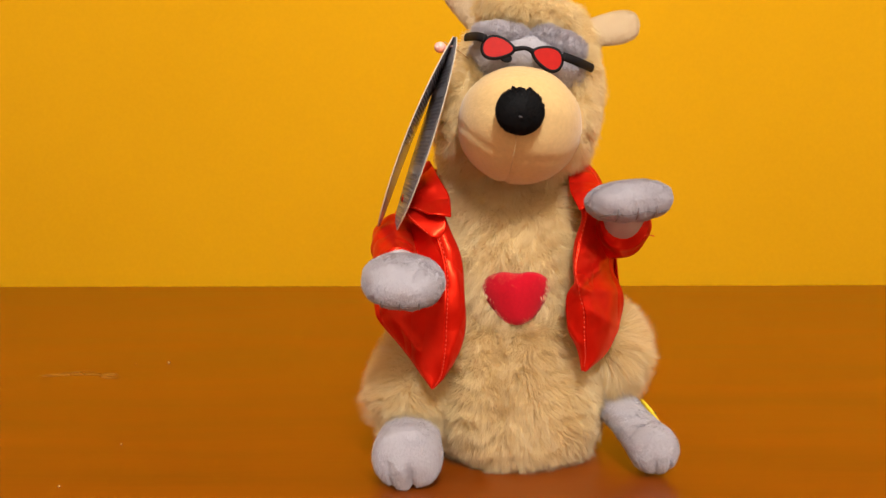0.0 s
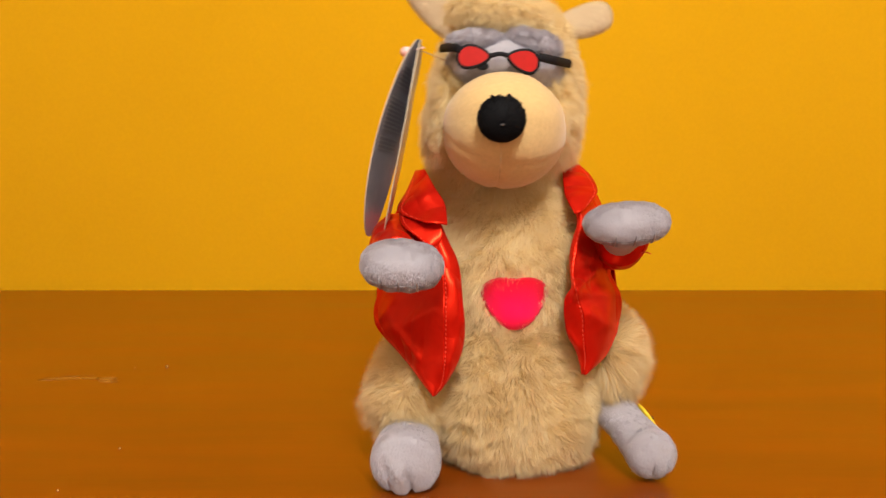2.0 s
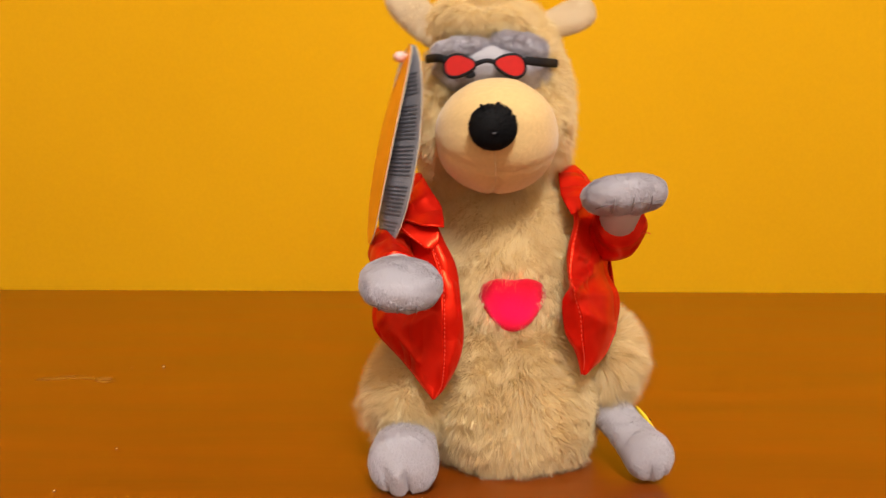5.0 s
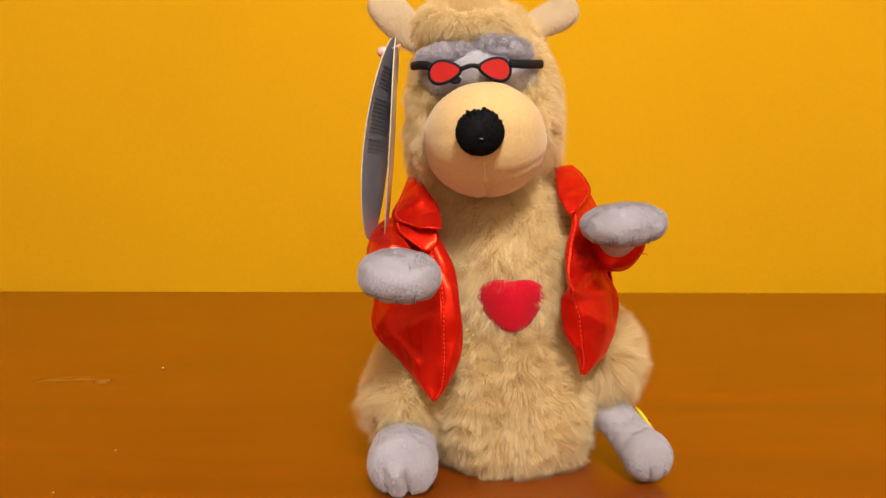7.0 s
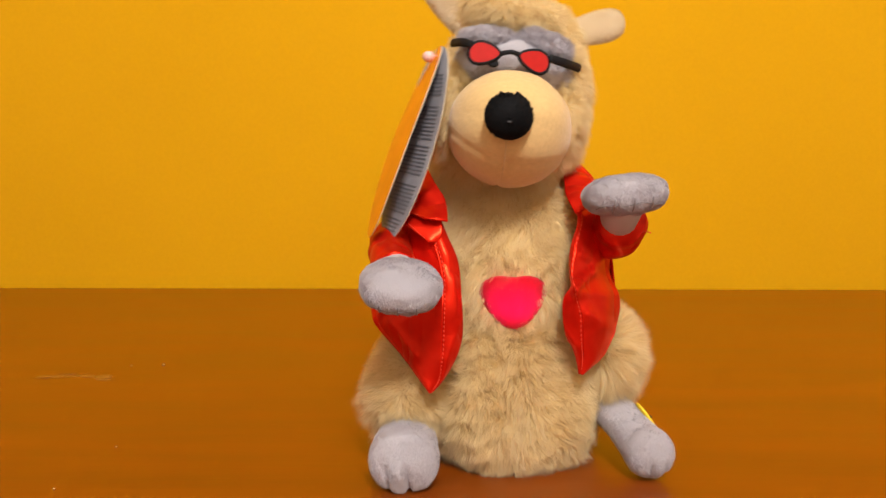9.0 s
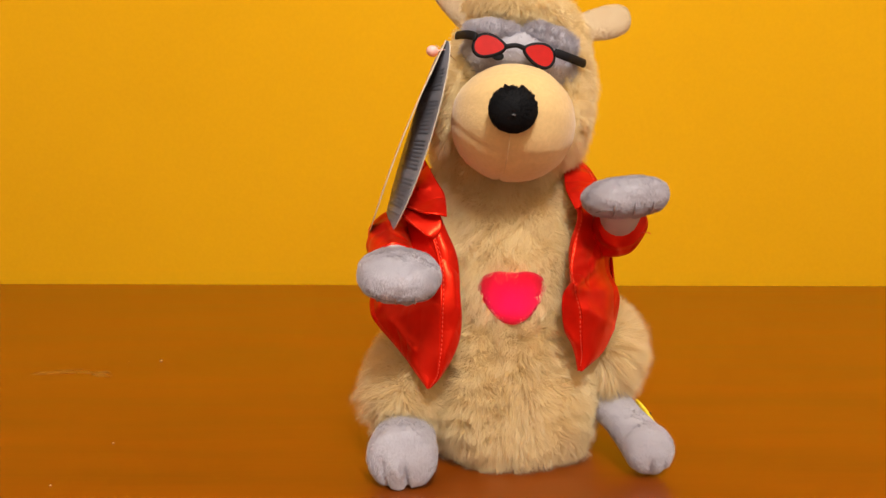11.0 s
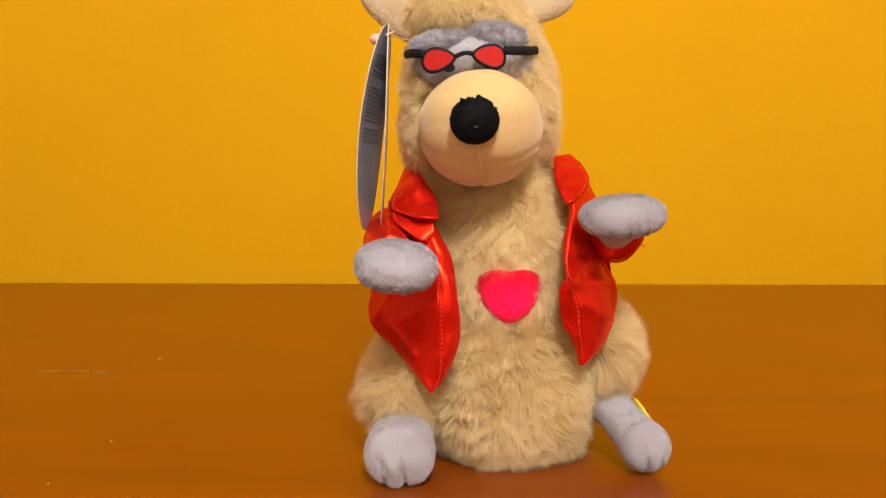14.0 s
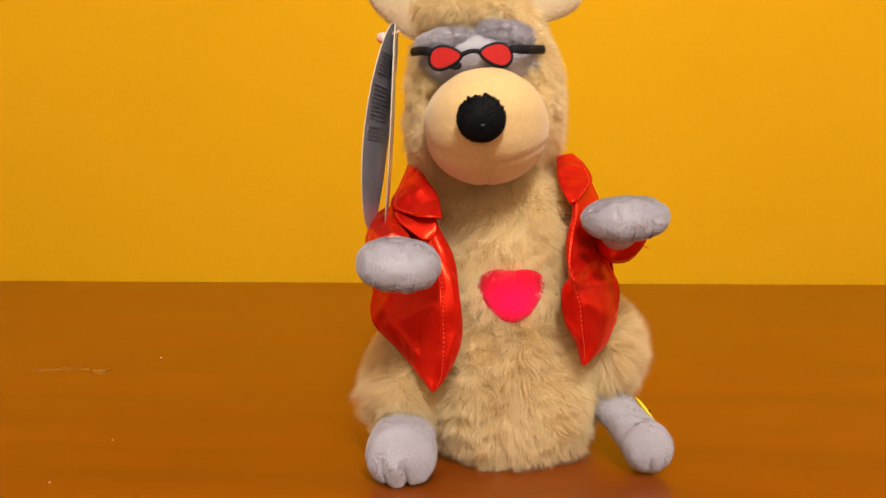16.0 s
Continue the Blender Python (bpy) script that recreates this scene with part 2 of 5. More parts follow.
def part(name, bm, mats, parent=None, label="", origin=None, smooth=True):
    """One mesh object; bm is in world places, origin its turning point."""
    mesh = bpy.data.meshes.new(name)
    up = ORIGIN[parent.name] if parent else Vector((0, 0, 0))
    o = Vector(origin) if origin is not None else (up.copy() if parent else Vector((0, 0, 0)))
    for v in bm.verts:
        v.co -= o
    bm.to_mesh(mesh)
    bm.free()
    for m in mats if isinstance(mats, (list, tuple)) else [mats]:
        mesh.materials.append(m)
    if smooth:
        mesh.shade_smooth()
    ob = new(name, mesh)
    ORIGIN[ob.name] = o
    if parent:
        ob.parent = parent
    ob.location = o - up
    return tagged(ob, label=label)


def waves(p, size, seed):
    """A smooth random vector field with waves of about that size."""
    r = np.random.RandomState(seed)
    out = np.zeros((len(p), 3))
    for _ in range(6):
        k = r.normal(size=3)
        k *= 2 * np.pi / size / np.linalg.norm(k) * r.uniform(0.7, 1.4)
        out += np.sin(p @ k + r.uniform(0, 6.28))[:, None] * r.normal(size=3)[None]
    return out / 2.4


def fur(bms, count, length, width, mat, parent, seed, comb=(0, 0, -1), lift=0.55, clump=0.007, rough=0.5, keep=None, name="fur", label="", tuft=0.0):
    """Pile of tapered strands on the surfaces bms (world places)."""
    r = np.random.RandomState(seed)
    tris, norms = [], []
    for bm in bms:
        b = bm.copy()
        bmesh.ops.triangulate(b, faces=b.faces)
        b.normal_update()
        for f in b.faces:
            tris.append([v.co[:] for v in f.verts])
            norms.append([v.normal[:] for v in f.verts])
        b.free()
    tris, norms = np.array(tris), np.array(norms)
    area = np.linalg.norm(np.cross(tris[:, 1] - tris[:, 0], tris[:, 2] - tris[:, 0]), axis=1)
    pick = r.choice(len(tris), count, p=area / area.sum())
    a, b = r.rand(count), r.rand(count)
    flip = a + b > 1
    a[flip], b[flip] = 1 - a[flip], 1 - b[flip]
    w = np.stack([1 - a - b, a, b], 1)[:, :, None]
    p, n = (tris[pick] * w).sum(1), (norms[pick] * w).sum(1)
    n /= np.linalg.norm(n, axis=1)[:, None] + 1e-9
    if keep is not None:
        k = keep(p, n)
        p, n = p[k], n[k]
    m = len(p)
    c = np.array(comb, float)[None] - n * (n @ np.array(comb, float))[:, None]
    d = n * lift + c * (1 - lift) + waves(p, clump * 2.6, seed) * rough * 0.55 + waves(p, clump, seed + 1) * rough * 0.5 + r.normal(size=(m, 3)) * min(0.24, rough * 0.4)
    d += n * np.maximum(0, 0.25 - (d * n).sum(1))[:, None]
    d /= np.linalg.norm(d, axis=1)[:, None]
    big = waves(p, clump * 3, seed + 2)[:, 0]
    L = (length * (0.75 + 0.5 * r.rand(m)) * (1 + 0.18 * big))[:, None]
    s = np.cross(d, n) + np.cross(d, r.normal(size=(m, 3))) * 0.45
    s /= np.linalg.norm(s, axis=1)[:, None] + 1e-9
    s *= np.where((np.cross(s, d) * n).sum(1) < 0, -1, 1)[:, None]
    W = (width * (0.7 + 0.6 * r.rand(m)))[:, None]
    root = p - n * length * 0.08
    mid = p + d * L * 0.55 + n * L * 0.06
    tip = p + d * L + np.array(comb, float)[None] * L * 0.15 + waves(p, clump * 1.3, seed + 3) * L * 0.12
    # neighbouring tips lean together into tufts
    if tuft:
        area_now = area.sum() * m / count
        k = max(8, int(area_now / tuft ** 2))
        heart_of = r.choice(m, k, replace=False)
        near = np.empty(m, int)
        pc = p[heart_of]
        for i in range(0, m, 4000):
            q = p[i:i + 4000]
            near[i:i + 4000] = ((q ** 2).sum(1)[:, None] - 2 * q @ pc.T + (pc ** 2).sum(1)[None]).argmin(1)
        c0 = heart_of[near]
        size = (0.8 + 0.5 * r.rand(k))[near][:, None]
        goal = p[c0] + d[c0] * L * size * 1.05
        pull = (0.12 + 0.36 * r.rand(m))[:, None]
        tip = tip * (1 - pull) + goal * pull
        mid = mid * (1 - pull * 0.35) + (p[c0] + d[c0] * L * 0.55) * pull * 0.35
    verts = np.stack([root - s * W * 0.5, root + s * W * 0.5, mid + s * W * 0.38, mid - s * W * 0.38, tip], 1)
    o = ORIGIN[parent.name]
    verts = (verts - np.array(o)[None, None]).reshape(-1, 3)
    base = np.arange(m) * 5
    loops = np.stack([base, base + 1, base + 2, base + 3, base + 3, base + 2, base + 4], 1).ravel()
    mesh = bpy.data.meshes.new(name)
    mesh.vertices.add(m * 5)
    mesh.vertices.foreach_set("co", verts.ravel())
    mesh.loops.add(m * 7)
    mesh.loops.foreach_set("vertex_index", loops)
    mesh.polygons.add(m * 2)
    mesh.polygons.foreach_set("loop_start", np.stack([np.arange(m) * 7, np.arange(m) * 7 + 4], 1).ravel())
    mesh.update(calc_edges=True)
    mesh.materials.append(mat)
    mesh.shade_smooth()
    ob = new(name, mesh)
    ob.parent = parent
    ORIGIN[ob.name] = o
    return tagged(ob, label=label, kind="stuff")


# ---- the room ----
WALL_Y = 0.7195


def room():
    def wall(name, lo, hi, mat, label):
        ob = part(name, box(lo, hi), mat, smooth=False)
        tagged(ob, label=label, category="wall", kind="structure")
    wall("wall_north", (-2.2, WALL_Y, -0.75), (2.2, WALL_Y + 0.12, 1.75), WALL, "golden yellow painted wall behind the table")
    # remaining walls and ceiling are unseen, added pale to bounce neutral light
    wall("wall_west", (-2.32, -2.5, -0.75), (-2.2, WALL_Y + 0.12, 1.75), WHITE, "unseen pale plaster side wall, added for neutral bounce light")
    wall("wall_east", (2.2, -2.5, -0.75), (2.32, WALL_Y + 0.12, 1.75), WHITE, "unseen pale plaster side wall, added for neutral bounce light")
    wall("wall_south", (-2.32, -2.62, -0.75), (2.32, -2.5, 1.75), WHITE, "unseen pale plaster wall facing the table, added for bounce light")
    tagged(part("ceiling", box((-2.32, -2.62, 1.75), (2.32, WALL_Y + 0.12, 1.85)), WHITE, smooth=False),
           label="unseen pale plaster ceiling, added to close the room", category="ceiling", kind="structure")
    tagged(part("floor", box((-2.32, -2.62, -0.85), (2.32, WALL_Y + 0.12, -0.75)), FLOORM, smooth=False),
           label="plain brown wooden floor", category="floor", kind="structure")


# unseen fixture, made up to go with the key light
def assumed_ceiling_lamp():
    top = new("assumed_ceiling_lamp")
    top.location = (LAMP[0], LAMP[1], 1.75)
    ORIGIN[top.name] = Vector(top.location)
    tagged(top, label="unseen round ceiling lamp, assumed from the fall of the shadows", category="lamp")
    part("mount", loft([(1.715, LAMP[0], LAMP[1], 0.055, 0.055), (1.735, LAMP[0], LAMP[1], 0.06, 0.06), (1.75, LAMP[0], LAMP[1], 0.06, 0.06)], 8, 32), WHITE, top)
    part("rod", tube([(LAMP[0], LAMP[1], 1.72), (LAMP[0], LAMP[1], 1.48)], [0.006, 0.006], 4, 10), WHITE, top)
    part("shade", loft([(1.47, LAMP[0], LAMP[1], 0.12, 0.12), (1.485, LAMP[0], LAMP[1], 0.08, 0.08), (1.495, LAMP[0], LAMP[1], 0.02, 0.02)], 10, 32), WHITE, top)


SPECKS = ((-0.2047, 0.0237), (-0.2094, -0.0377), (-0.2842, 0.2224))


def table():
    t = new("table")
    t.location = (0, 0.05, -0.75)
    ORIGIN[t.name] = Vector(t.location)
    tagged(t, label="orange-brown lacquered wooden table pushed against the yellow wall", category="table")
    part("tabletop", box((-1.0, -0.62, -0.032), (1.0, WALL_Y - 0.002, 0.0), 0.004), WOOD, t, smooth=False)
    part("apron", box((-0.92, -0.55, -0.12), (0.92, -0.53, -0.032), 0.002), WOOD, t, smooth=False)
    for x in (-0.9, 0.9):
        for y in (-0.52, 0.62):
            part("leg", box((x - 0.035, y - 0.035, -0.75), (x + 0.035, y + 0.035, -0.032), 0.004), WOOD, t, smooth=False)
    # a crumb and a dry scuff on the lacquer
    tagged(part("crumb", ball((-0.2557, 0.2247, 0.0008), (0.0011, 0.0011, 0.0008), 6, 8), DUST), label="tiny pale crumb on the table top", category="crumb")
    for x, y in SPECKS:
        tagged(part("crumb", ball((x, y, 0.0003), (0.0006, 0.0006, 0.0004), 6, 8), DUST), label="faint dust speck on the table top", category="crumb", group="specks on the table")
    r = random.Random(3)
    bm = bmesh.new()
    for k in range(26):
        x = -0.345 + 0.062 * r.random()
        y = 0.192 - (x + 0.36) * 0.16 + r.gauss(0, 0.004)
        bm = join(bm, ball((x, y, 0.0001), (0.003 + 0.006 * r.random(), 0.0010 + 0.0018 * r.random(), 0.00008), 4, 10))
    tagged(part("scuff", bm, SCUFF), label="pale dry scuff marks on the lacquered table top", category="scuff", kind="stuff")


# ---- the toy ----
BASE = Vector((0.040, 0.025, 0.0))
HEART = Vector((0.0385, -0.0200, 0.0997))
NOSE = Vector((0.0181, -0.058, 0.1910))
NECK = Vector((0.030, 0.032, 0.150))
WAIST = Vector((0.040, 0.030, 0.100))
SHOULDER_R = Vector((0.092, 0.030, 0.138))
SHOULDER_L = Vector((-0.012, 0.028, 0.136))
TAG_AT = Vector((-0.0272, -0.012, 0.2418))
BULB_ON = Vector((0.0390, -0.0118, 0.0963))
BULB_OFF = Vector((0.0385, 0.030, 0.045))

room()
assumed_ceiling_lamp()
table()

toy = new("plush_toy")
toy.location = BASE
ORIGIN[toy.name] = BASE.copy()
tagged(toy, label="cream plush animal toy in red satin jacket and red glasses", category="plush toy")


def heart_gap(p, grow=1.0):
    """True for places that the heart patch covers."""
    return (abs(p[:, 0] - HEART.x) / (0.0205 * grow)) ** 2 + (np.where(p[:, 2] > HEART.z + 0.003, 0.0072, 0.0165) ** -1 * abs(p[:, 2] - HEART.z - 0.003) / grow) ** 1.2 < 1


def build_body():
    belly = loft([(0.002, 0.041, 0.030, 0.026, 0.030), (0.004, 0.041, 0.028, 0.040, 0.043), (0.018, 0.041, 0.025, 0.049, 0.047), (0.042, 0.041, 0.024, 0.053, 0.047),
                  (0.066, 0.040, 0.025, 0.049, 0.044), (0.086, 0.040, 0.028, 0.042, 0.040), (0.096, 0.040, 0.030, 0.022, 0.022)], 60, 72, 0.05)
    left = ball((-0.0182, 0.012, 0.045), (0.0216, 0.036, 0.029), shape=lambda d: 1 + 0.05 * noise.noise(d * 3))
    turn(left, pose(0, 0, 0, 14, 0, -8), (-0.022, 0.012, 0.045))
    right = ball((0.096, 0.030, 0.060), (0.0205, 0.032, 0.026), shape=lambda d: 1 + 0.05 * noise.noise(d * 3))
    src = [belly.copy(), left.copy(), right.copy()]
    body = part("body", belly, BACKING, toy, "round cream furry belly")
    tl = part("thigh", left, BACKING, toy, "cream furry thigh")
    tr = part("thigh", right, BACKING, toy, "cream furry thigh")
    out = lambda p, n: (p[:, 2] > 0.004) & ~(heart_gap(p, 0.72) & (p[:, 1] < 0.0))
    fur([src[0]], 150000, 0.0086, 0.00025, FUR, body, 11, comb=(0, -0.1, -0.9), lift=0.68, clump=0.011, rough=0.32, keep=out, tuft=0.0036)
    fur([src[1]], 52000, 0.0094, 0.00025, FUR, tl, 21, comb=(-0.25, -0.2, -0.9), lift=0.72, clump=0.011, rough=0.36, keep=out, tuft=0.0036)
    fur([src[2]], 52000, 0.0102, 0.00025, FUR, tr, 31, comb=(0.35, -0.1, -0.8), lift=0.72, clump=0.011, rough=0.36, keep=out, tuft=0.0036)


def build_feet():
    # a foot that points at the viewer and one that is turned out
    a = tube([(-0.021, 0.004, 0.026), (-0.021, -0.012, 0.0215), (-0.0212, -0.028, 0.0180), (-0.0214, -0.039, 0.0168), (-0.0216, -0.0445, 0.0160), (-0.0217, -0.0490, 0.0152)],
             [0.013, 0.0155, 0.0180, 0.0186, 0.0158, 0.003], 44, 72, 0.95)
    for v in a.verts:
        front = min(1, max(0, (-0.030 - v.co.y) / 0.010)) * min(1, max(0, (0.021 - v.co.z) / 0.006))
        groove = math.exp(-(((v.co.x + 0.0190 + 0.10 * (v.co.z - 0.01)) / 0.0013) ** 2)) + 0.8 * math.exp(-(((v.co.x + 0.0300 + 0.10 * (v.co.z - 0.01)) / 0.0013) ** 2))
        v.co.y += 0.0024 * front * groove
        v.co.y -= 0.0020 * front * max(0, 1 - ((v.co.x + 0.0245) / 0.006) ** 2)
        v.co.z = max(v.co.z, 0.0006 + (0.0016 * min(1, abs(v.co.x + 0.024) / 0.012) + 0.0022 * groove) * front)
    b = tube([(0.090, 0.018, 0.041), (0.0985, 0.012, 0.032), (0.1060, 0.000, 0.0248), (0.1120, -0.013, 0.0176), (0.1145, -0.0215, 0.0152), (0.1160, -0.0285, 0.0138), (0.1165, -0.0325, 0.0132)],
             [0.0108, 0.0116, 0.0114, 0.0126, 0.0136, 0.0110, 0.003], 44, 56, 1.0, (0.6, 0.6, 0.4))
    for v in b.verts:
        front = min(1, max(0, (-0.018 - v.co.y) / 0.008)) * min(1, max(0, (0.015 - v.co.z) / 0.005))
        q = v.co.x - 0.1165
        v.co.y += 0.0022 * front * (math.exp(-(((q - 0.0050) / 0.0011) ** 2)) + math.exp(-(((q + 0.0030) / 0.0011) ** 2)))
        v.co.z = max(v.co.z, 0.0006)
    sa, sb = a.copy(), b.copy()
    fa = part("foot", a, GREY, toy, "grey short-pile plush foot with stitched toes")
    fb = part("foot", b, GREY, toy, "grey short-pile plush foot turned outwards")
    fur([sa], 34000, 0.0011, 0.00020, GREY, fa, 41, comb=(0, -0.4, -0.8), lift=0.38, clump=0.007, rough=0.2)
    fur([sb], 34000, 0.0011, 0.00020, GREY, fb, 43, comb=(0.4, -0.4, -0.7), lift=0.38, clump=0.007, rough=0.2)
    # embroidered sole patch
    pb = ball((0, 0, 0), (0.0120, 0.0070, 0.0019), 8, 24)
    bmesh.ops.transform(pb, matrix=pose(0.1196, -0.0020, 0.0264, -28, 55, -25), verts=pb.verts)
    part("sole_patch", pb, YELLOW, fb, "yellow embroidered patch with brown stitches")
    for k in range(4):
        s = ball((0, 0, 0), (0.0011, 0.0011, 0.0005), 5, 8)
        bmesh.ops.transform(s, matrix=pose(0.1196, -0.0020, 0.0264, -28, 55, -25) @ pose(-0.006 + 0.004 * k, 0.002 * (-1) ** k - 0.003, 0.0016), verts=s.verts)
        part("stitch", s, BROWN, fb)


def build_chest():
    c = loft([(0.074, 0.040, 0.030, 0.030, 0.030), (0.080, 0.040, 0.029, 0.044, 0.042), (0.100, 0.040, 0.029, 0.047, 0.044), (0.122, 0.040, 0.030, 0.047, 0.042),
              (0.142, 0.038, 0.032, 0.043, 0.038), (0.160, 0.035, 0.034, 0.036, 0.032), (0.174, 0.033, 0.036, 0.022, 0.022)], 44, 64, 0.03)
    src = c.copy()
    gap = [f for f in c.faces if f.calc_center_median().y < 0.0
           and ((f.calc_center_median().x - HEART.x) / 0.0115) ** 2 + ((f.calc_center_median().z - HEART.z - 0.001) / 0.0085) ** 2 < 1]
    bmesh.ops.delete(c, geom=gap, context="FACES")
    ob = part("chest", c, BACKING, toy, "cream furry chest", WAIST)
    front = lambda p, n: (p[:, 1] < 0.045) & (p[:, 2] > 0.080) & ~(heart_gap(p, 0.70) & (p[:, 1] < 0.0))
    fur([src], 120000, 0.0078, 0.00026, FUR, ob, 51, comb=(0, -0.05, -1), lift=0.52, clump=0.008, rough=0.40, keep=front, tuft=0.0036)
    return ob


def heart_outline(a):
    """A wide shield-like heart with a nearly flat top."""
    x, z = math.cos(a), math.sin(a)
    if z >= 0:
        zz = 0.0116 * z ** 0.75 - 0.0012 * math.exp(-((x / 0.25) ** 2))
    else:
        zz = -0.0182 * (1 - abs(x) ** 1.75) ** 0.95
    return 0.0188 * math.copysign(abs(x) ** 0.85, x), zz


def build_heart():
    bm = bmesh.new()
    rings, cols = 10, 56
    loops = []
    for i in range(rings + 1):
        t = i / rings
        loop = []
        for j in range(cols):
            x, z = heart_outline(2 * math.pi * j / cols)
            loop.append(bm.verts.new((HEART.x + x * t, HEART.y - 0.0040 * (1 - t * t) ** 0.6 + 0.010 * (x * t / 0.0175) ** 2 * 0.6, HEART.z + 0.003 + z * t)))
        loops.append(loop)
    for a, b in zip(loops, loops[1:]):
        for j in range(cols):
            bm.faces.new((a[j], b[j], b[(j + 1) % cols], a[(j + 1) % cols]))
    bmesh.ops.remove_doubles(bm, verts=bm.verts, dist=1e-6)
    bmesh.ops.recalc_face_normals(bm, faces=bm.faces)
    h = part("heart_patch", bm, FELT, toy, "padded red felt heart, lit from behind at times")
    s = h.modifiers.new("felt", "SOLIDIFY")
    s.thickness, s.offset = 0.0006, 0


def build_head():
    shape = lambda d: 1 + 0.05 * noise.noise(d * 3.2 + Vector((0.3, 2, 5))) + 0.05 * max(0, -d.z) * abs(d.x)
    skull = ball((0.0250, 0.036, 0.2060), (0.0445, 0.046, 0.0690), 32, 44, shape)
    src = skull.copy()
    h = part("head", skull, BACKING, toy, "cream furry head with grey brow", NECK)
    off = lambda p, n: ~((p[:, 1] < 0.012) & (((p[:, 0] - 0.0225) / 0.029) ** 2 + ((p[:, 2] - 0.203) / 0.036) ** 2 < 1))
    fur([src], 130000, 0.0066, 0.00024, FUR, h, 61, comb=(0, -0.05, -1), lift=0.55, clump=0.008, rough=0.38, keep=off, tuft=0.0036)
    # muzzle with a chin seam
    def mz(d):
        k = 1 + 0.04 * max(0, -d.z) - 0.035 * math.exp(-((d.x / 0.05) ** 2)) * max(0, -d.z - 0.15)
        smile = -0.66 + 0.42 * d.x * d.x
        k -= 0.014 * math.exp(-(((d.z - smile) / 0.045) ** 2)) * min(1, max(0, -d.y + 0.1) * 3)
        k += 0.014 * noise.noise(d * 2.2 + Vector((4, 1, 2)))
        return k + 0.03 * max(0, d.z) * max(0, -d.y) + 0.03 * (abs(d.x * d.z)) * max(0, -d.y)
    muzzle = ball((0.0230, -0.012, 0.1906), (0.0336, 0.0400, 0.0308), 72, 96, mz)
    m = part("muzzle", muzzle, MUZZLE, h, "smooth peach velour muzzle")
    seam = [(0.0195, -0.0525, 0.1795), (0.0205, -0.0510, 0.1740), (0.0215, -0.0455, 0.1670), (0.0225, -0.0370, 0.1615)]
    # glossy bead added to give the nose its small glint
    part("nose_glint", ball(NOSE + Vector((0.0003, -0.0046, -0.0036)), (0.0011, 0.0006, 0.0005), 8, 12), GLINT, h, "tiny glossy bead added for the glint on the nose")
    part("chin_seam", tube(seam, [0.0002, 0.0003, 0.0003, 0.0002], 14, 6), SEAM, h)
    for x in (-0.0015, 0.0450):
        part("whisker_stitch", ball((x, -0.0380, 0.1960), (0.0006, 0.0005, 0.0007), 6, 8), SEAM, h)
    # thread-covered nose with ragged rim
    nb = ball(NOSE + Vector((0, 0.003, 0)), (0.0120, 0.0070, 0.0114), 40, 80, lambda d: 1 + 0.02 * noise.noise(d * 9) + 0.15 * max(0, d.z) * noise.noise(Vector((math.atan2(d.x, d.z) * 8, 0.5, 2))))
    ns = nb.copy()
    part("nose", nb, BLACK, h, "black stitched nose")
    fur([ns], 9000, 0.0006, 0.00018, BLACK, h, 65, comb=(0, 0, 0.8), lift=0.3, clump=0.003, keep=lambda p, n: n[:, 1] < 0.3, name="nose_fuzz")
    # grey brow mask and two soft brows
    mask = ball((0.0205, 0.012, 0.2280), (0.0345, 0.0300, 0.0185), 24, 36, lambda d: 1 + 0.04 * noise.noise(d * 3))
    bl = ball((0.0005, -0.0050, 0.2365), (0.0155, 0.0105, 0.0062), 20, 28, lambda d: 1 + 0.16 * noise.noise(d * 2.6 + Vector((1, 4, 2))))
    turn(bl, pose(0, 0, 0, 0, -8, 0), (0.0005, -0.005, 0.2365))
    br = ball((0.0325, -0.0050, 0.2398), (0.0160, 0.0105, 0.0078), 20, 28, lambda d: 1 + 0.16 * noise.noise(d * 2.6 + Vector((6, 1, 3))))
    turn(br, pose(0, 0, 0, 0, 6, 0), (0.0325, -0.005, 0.2398))
    srcs = [mask.copy(), bl.copy(), br.copy()]
    part("brow_mask", join(mask, bl, br), GREY, h, "grey plush brow and eye mask")
    fur(srcs[:1], 20000, 0.0018, 0.00022, GREY, h, 67, comb=(0, -0.2, -0.6), lift=0.4, clump=0.006, rough=0.3, name="brow_fuzz")
    fur(srcs[1:], 22000, 0.0026, 0.00022, GREY, h, 68, comb=(0, -0.4, 0.25), lift=0.55, clump=0.007, rough=0.3, name="brow_fuzz")
    # soft fringe over the brow and full cheeks
    for name, c, r, n, comb, seed in (("forelock", (0.0120, 0.0060, 0.2560), (0.0270, 0.0135, 0.0125), 24000, (0, -0.2, -0.9), 81),
                                      ("cheek", (0.0545, 0.0120, 0.2010), (0.0105, 0.0170, 0.0250), 18000, (0.2, -0.1, -0.9), 83),
                                      ("cheek", (-0.0090, 0.0120, 0.1960), (0.0095, 0.0150, 0.0270), 18000, (-0.1, -0.1, -0.9), 85)):
        bm = ball(c, r, 22, 30, lambda d: 1 + 0.12 * noise.noise(d * 2.4 + Vector((seed, 1, 2))))
        bs = bm.copy()
        f = part(name, bm, BACKING, h, "cream furry " + name)
        fur([bs], n, 0.0062, 0.00024, FUR, f, seed, comb=comb, lift=0.5, clump=0.008, rough=0.42, tuft=0.0040)
    # ears
    for b, t, w in (((-0.0130, 0.034, 0.2520), (-0.0420, 0.026, 0.2790), 0.0105), ((0.0500, 0.034, 0.2610), (0.0800, 0.026, 0.2730), 0.0095)):
        b, t = Vector(b), Vector(t)
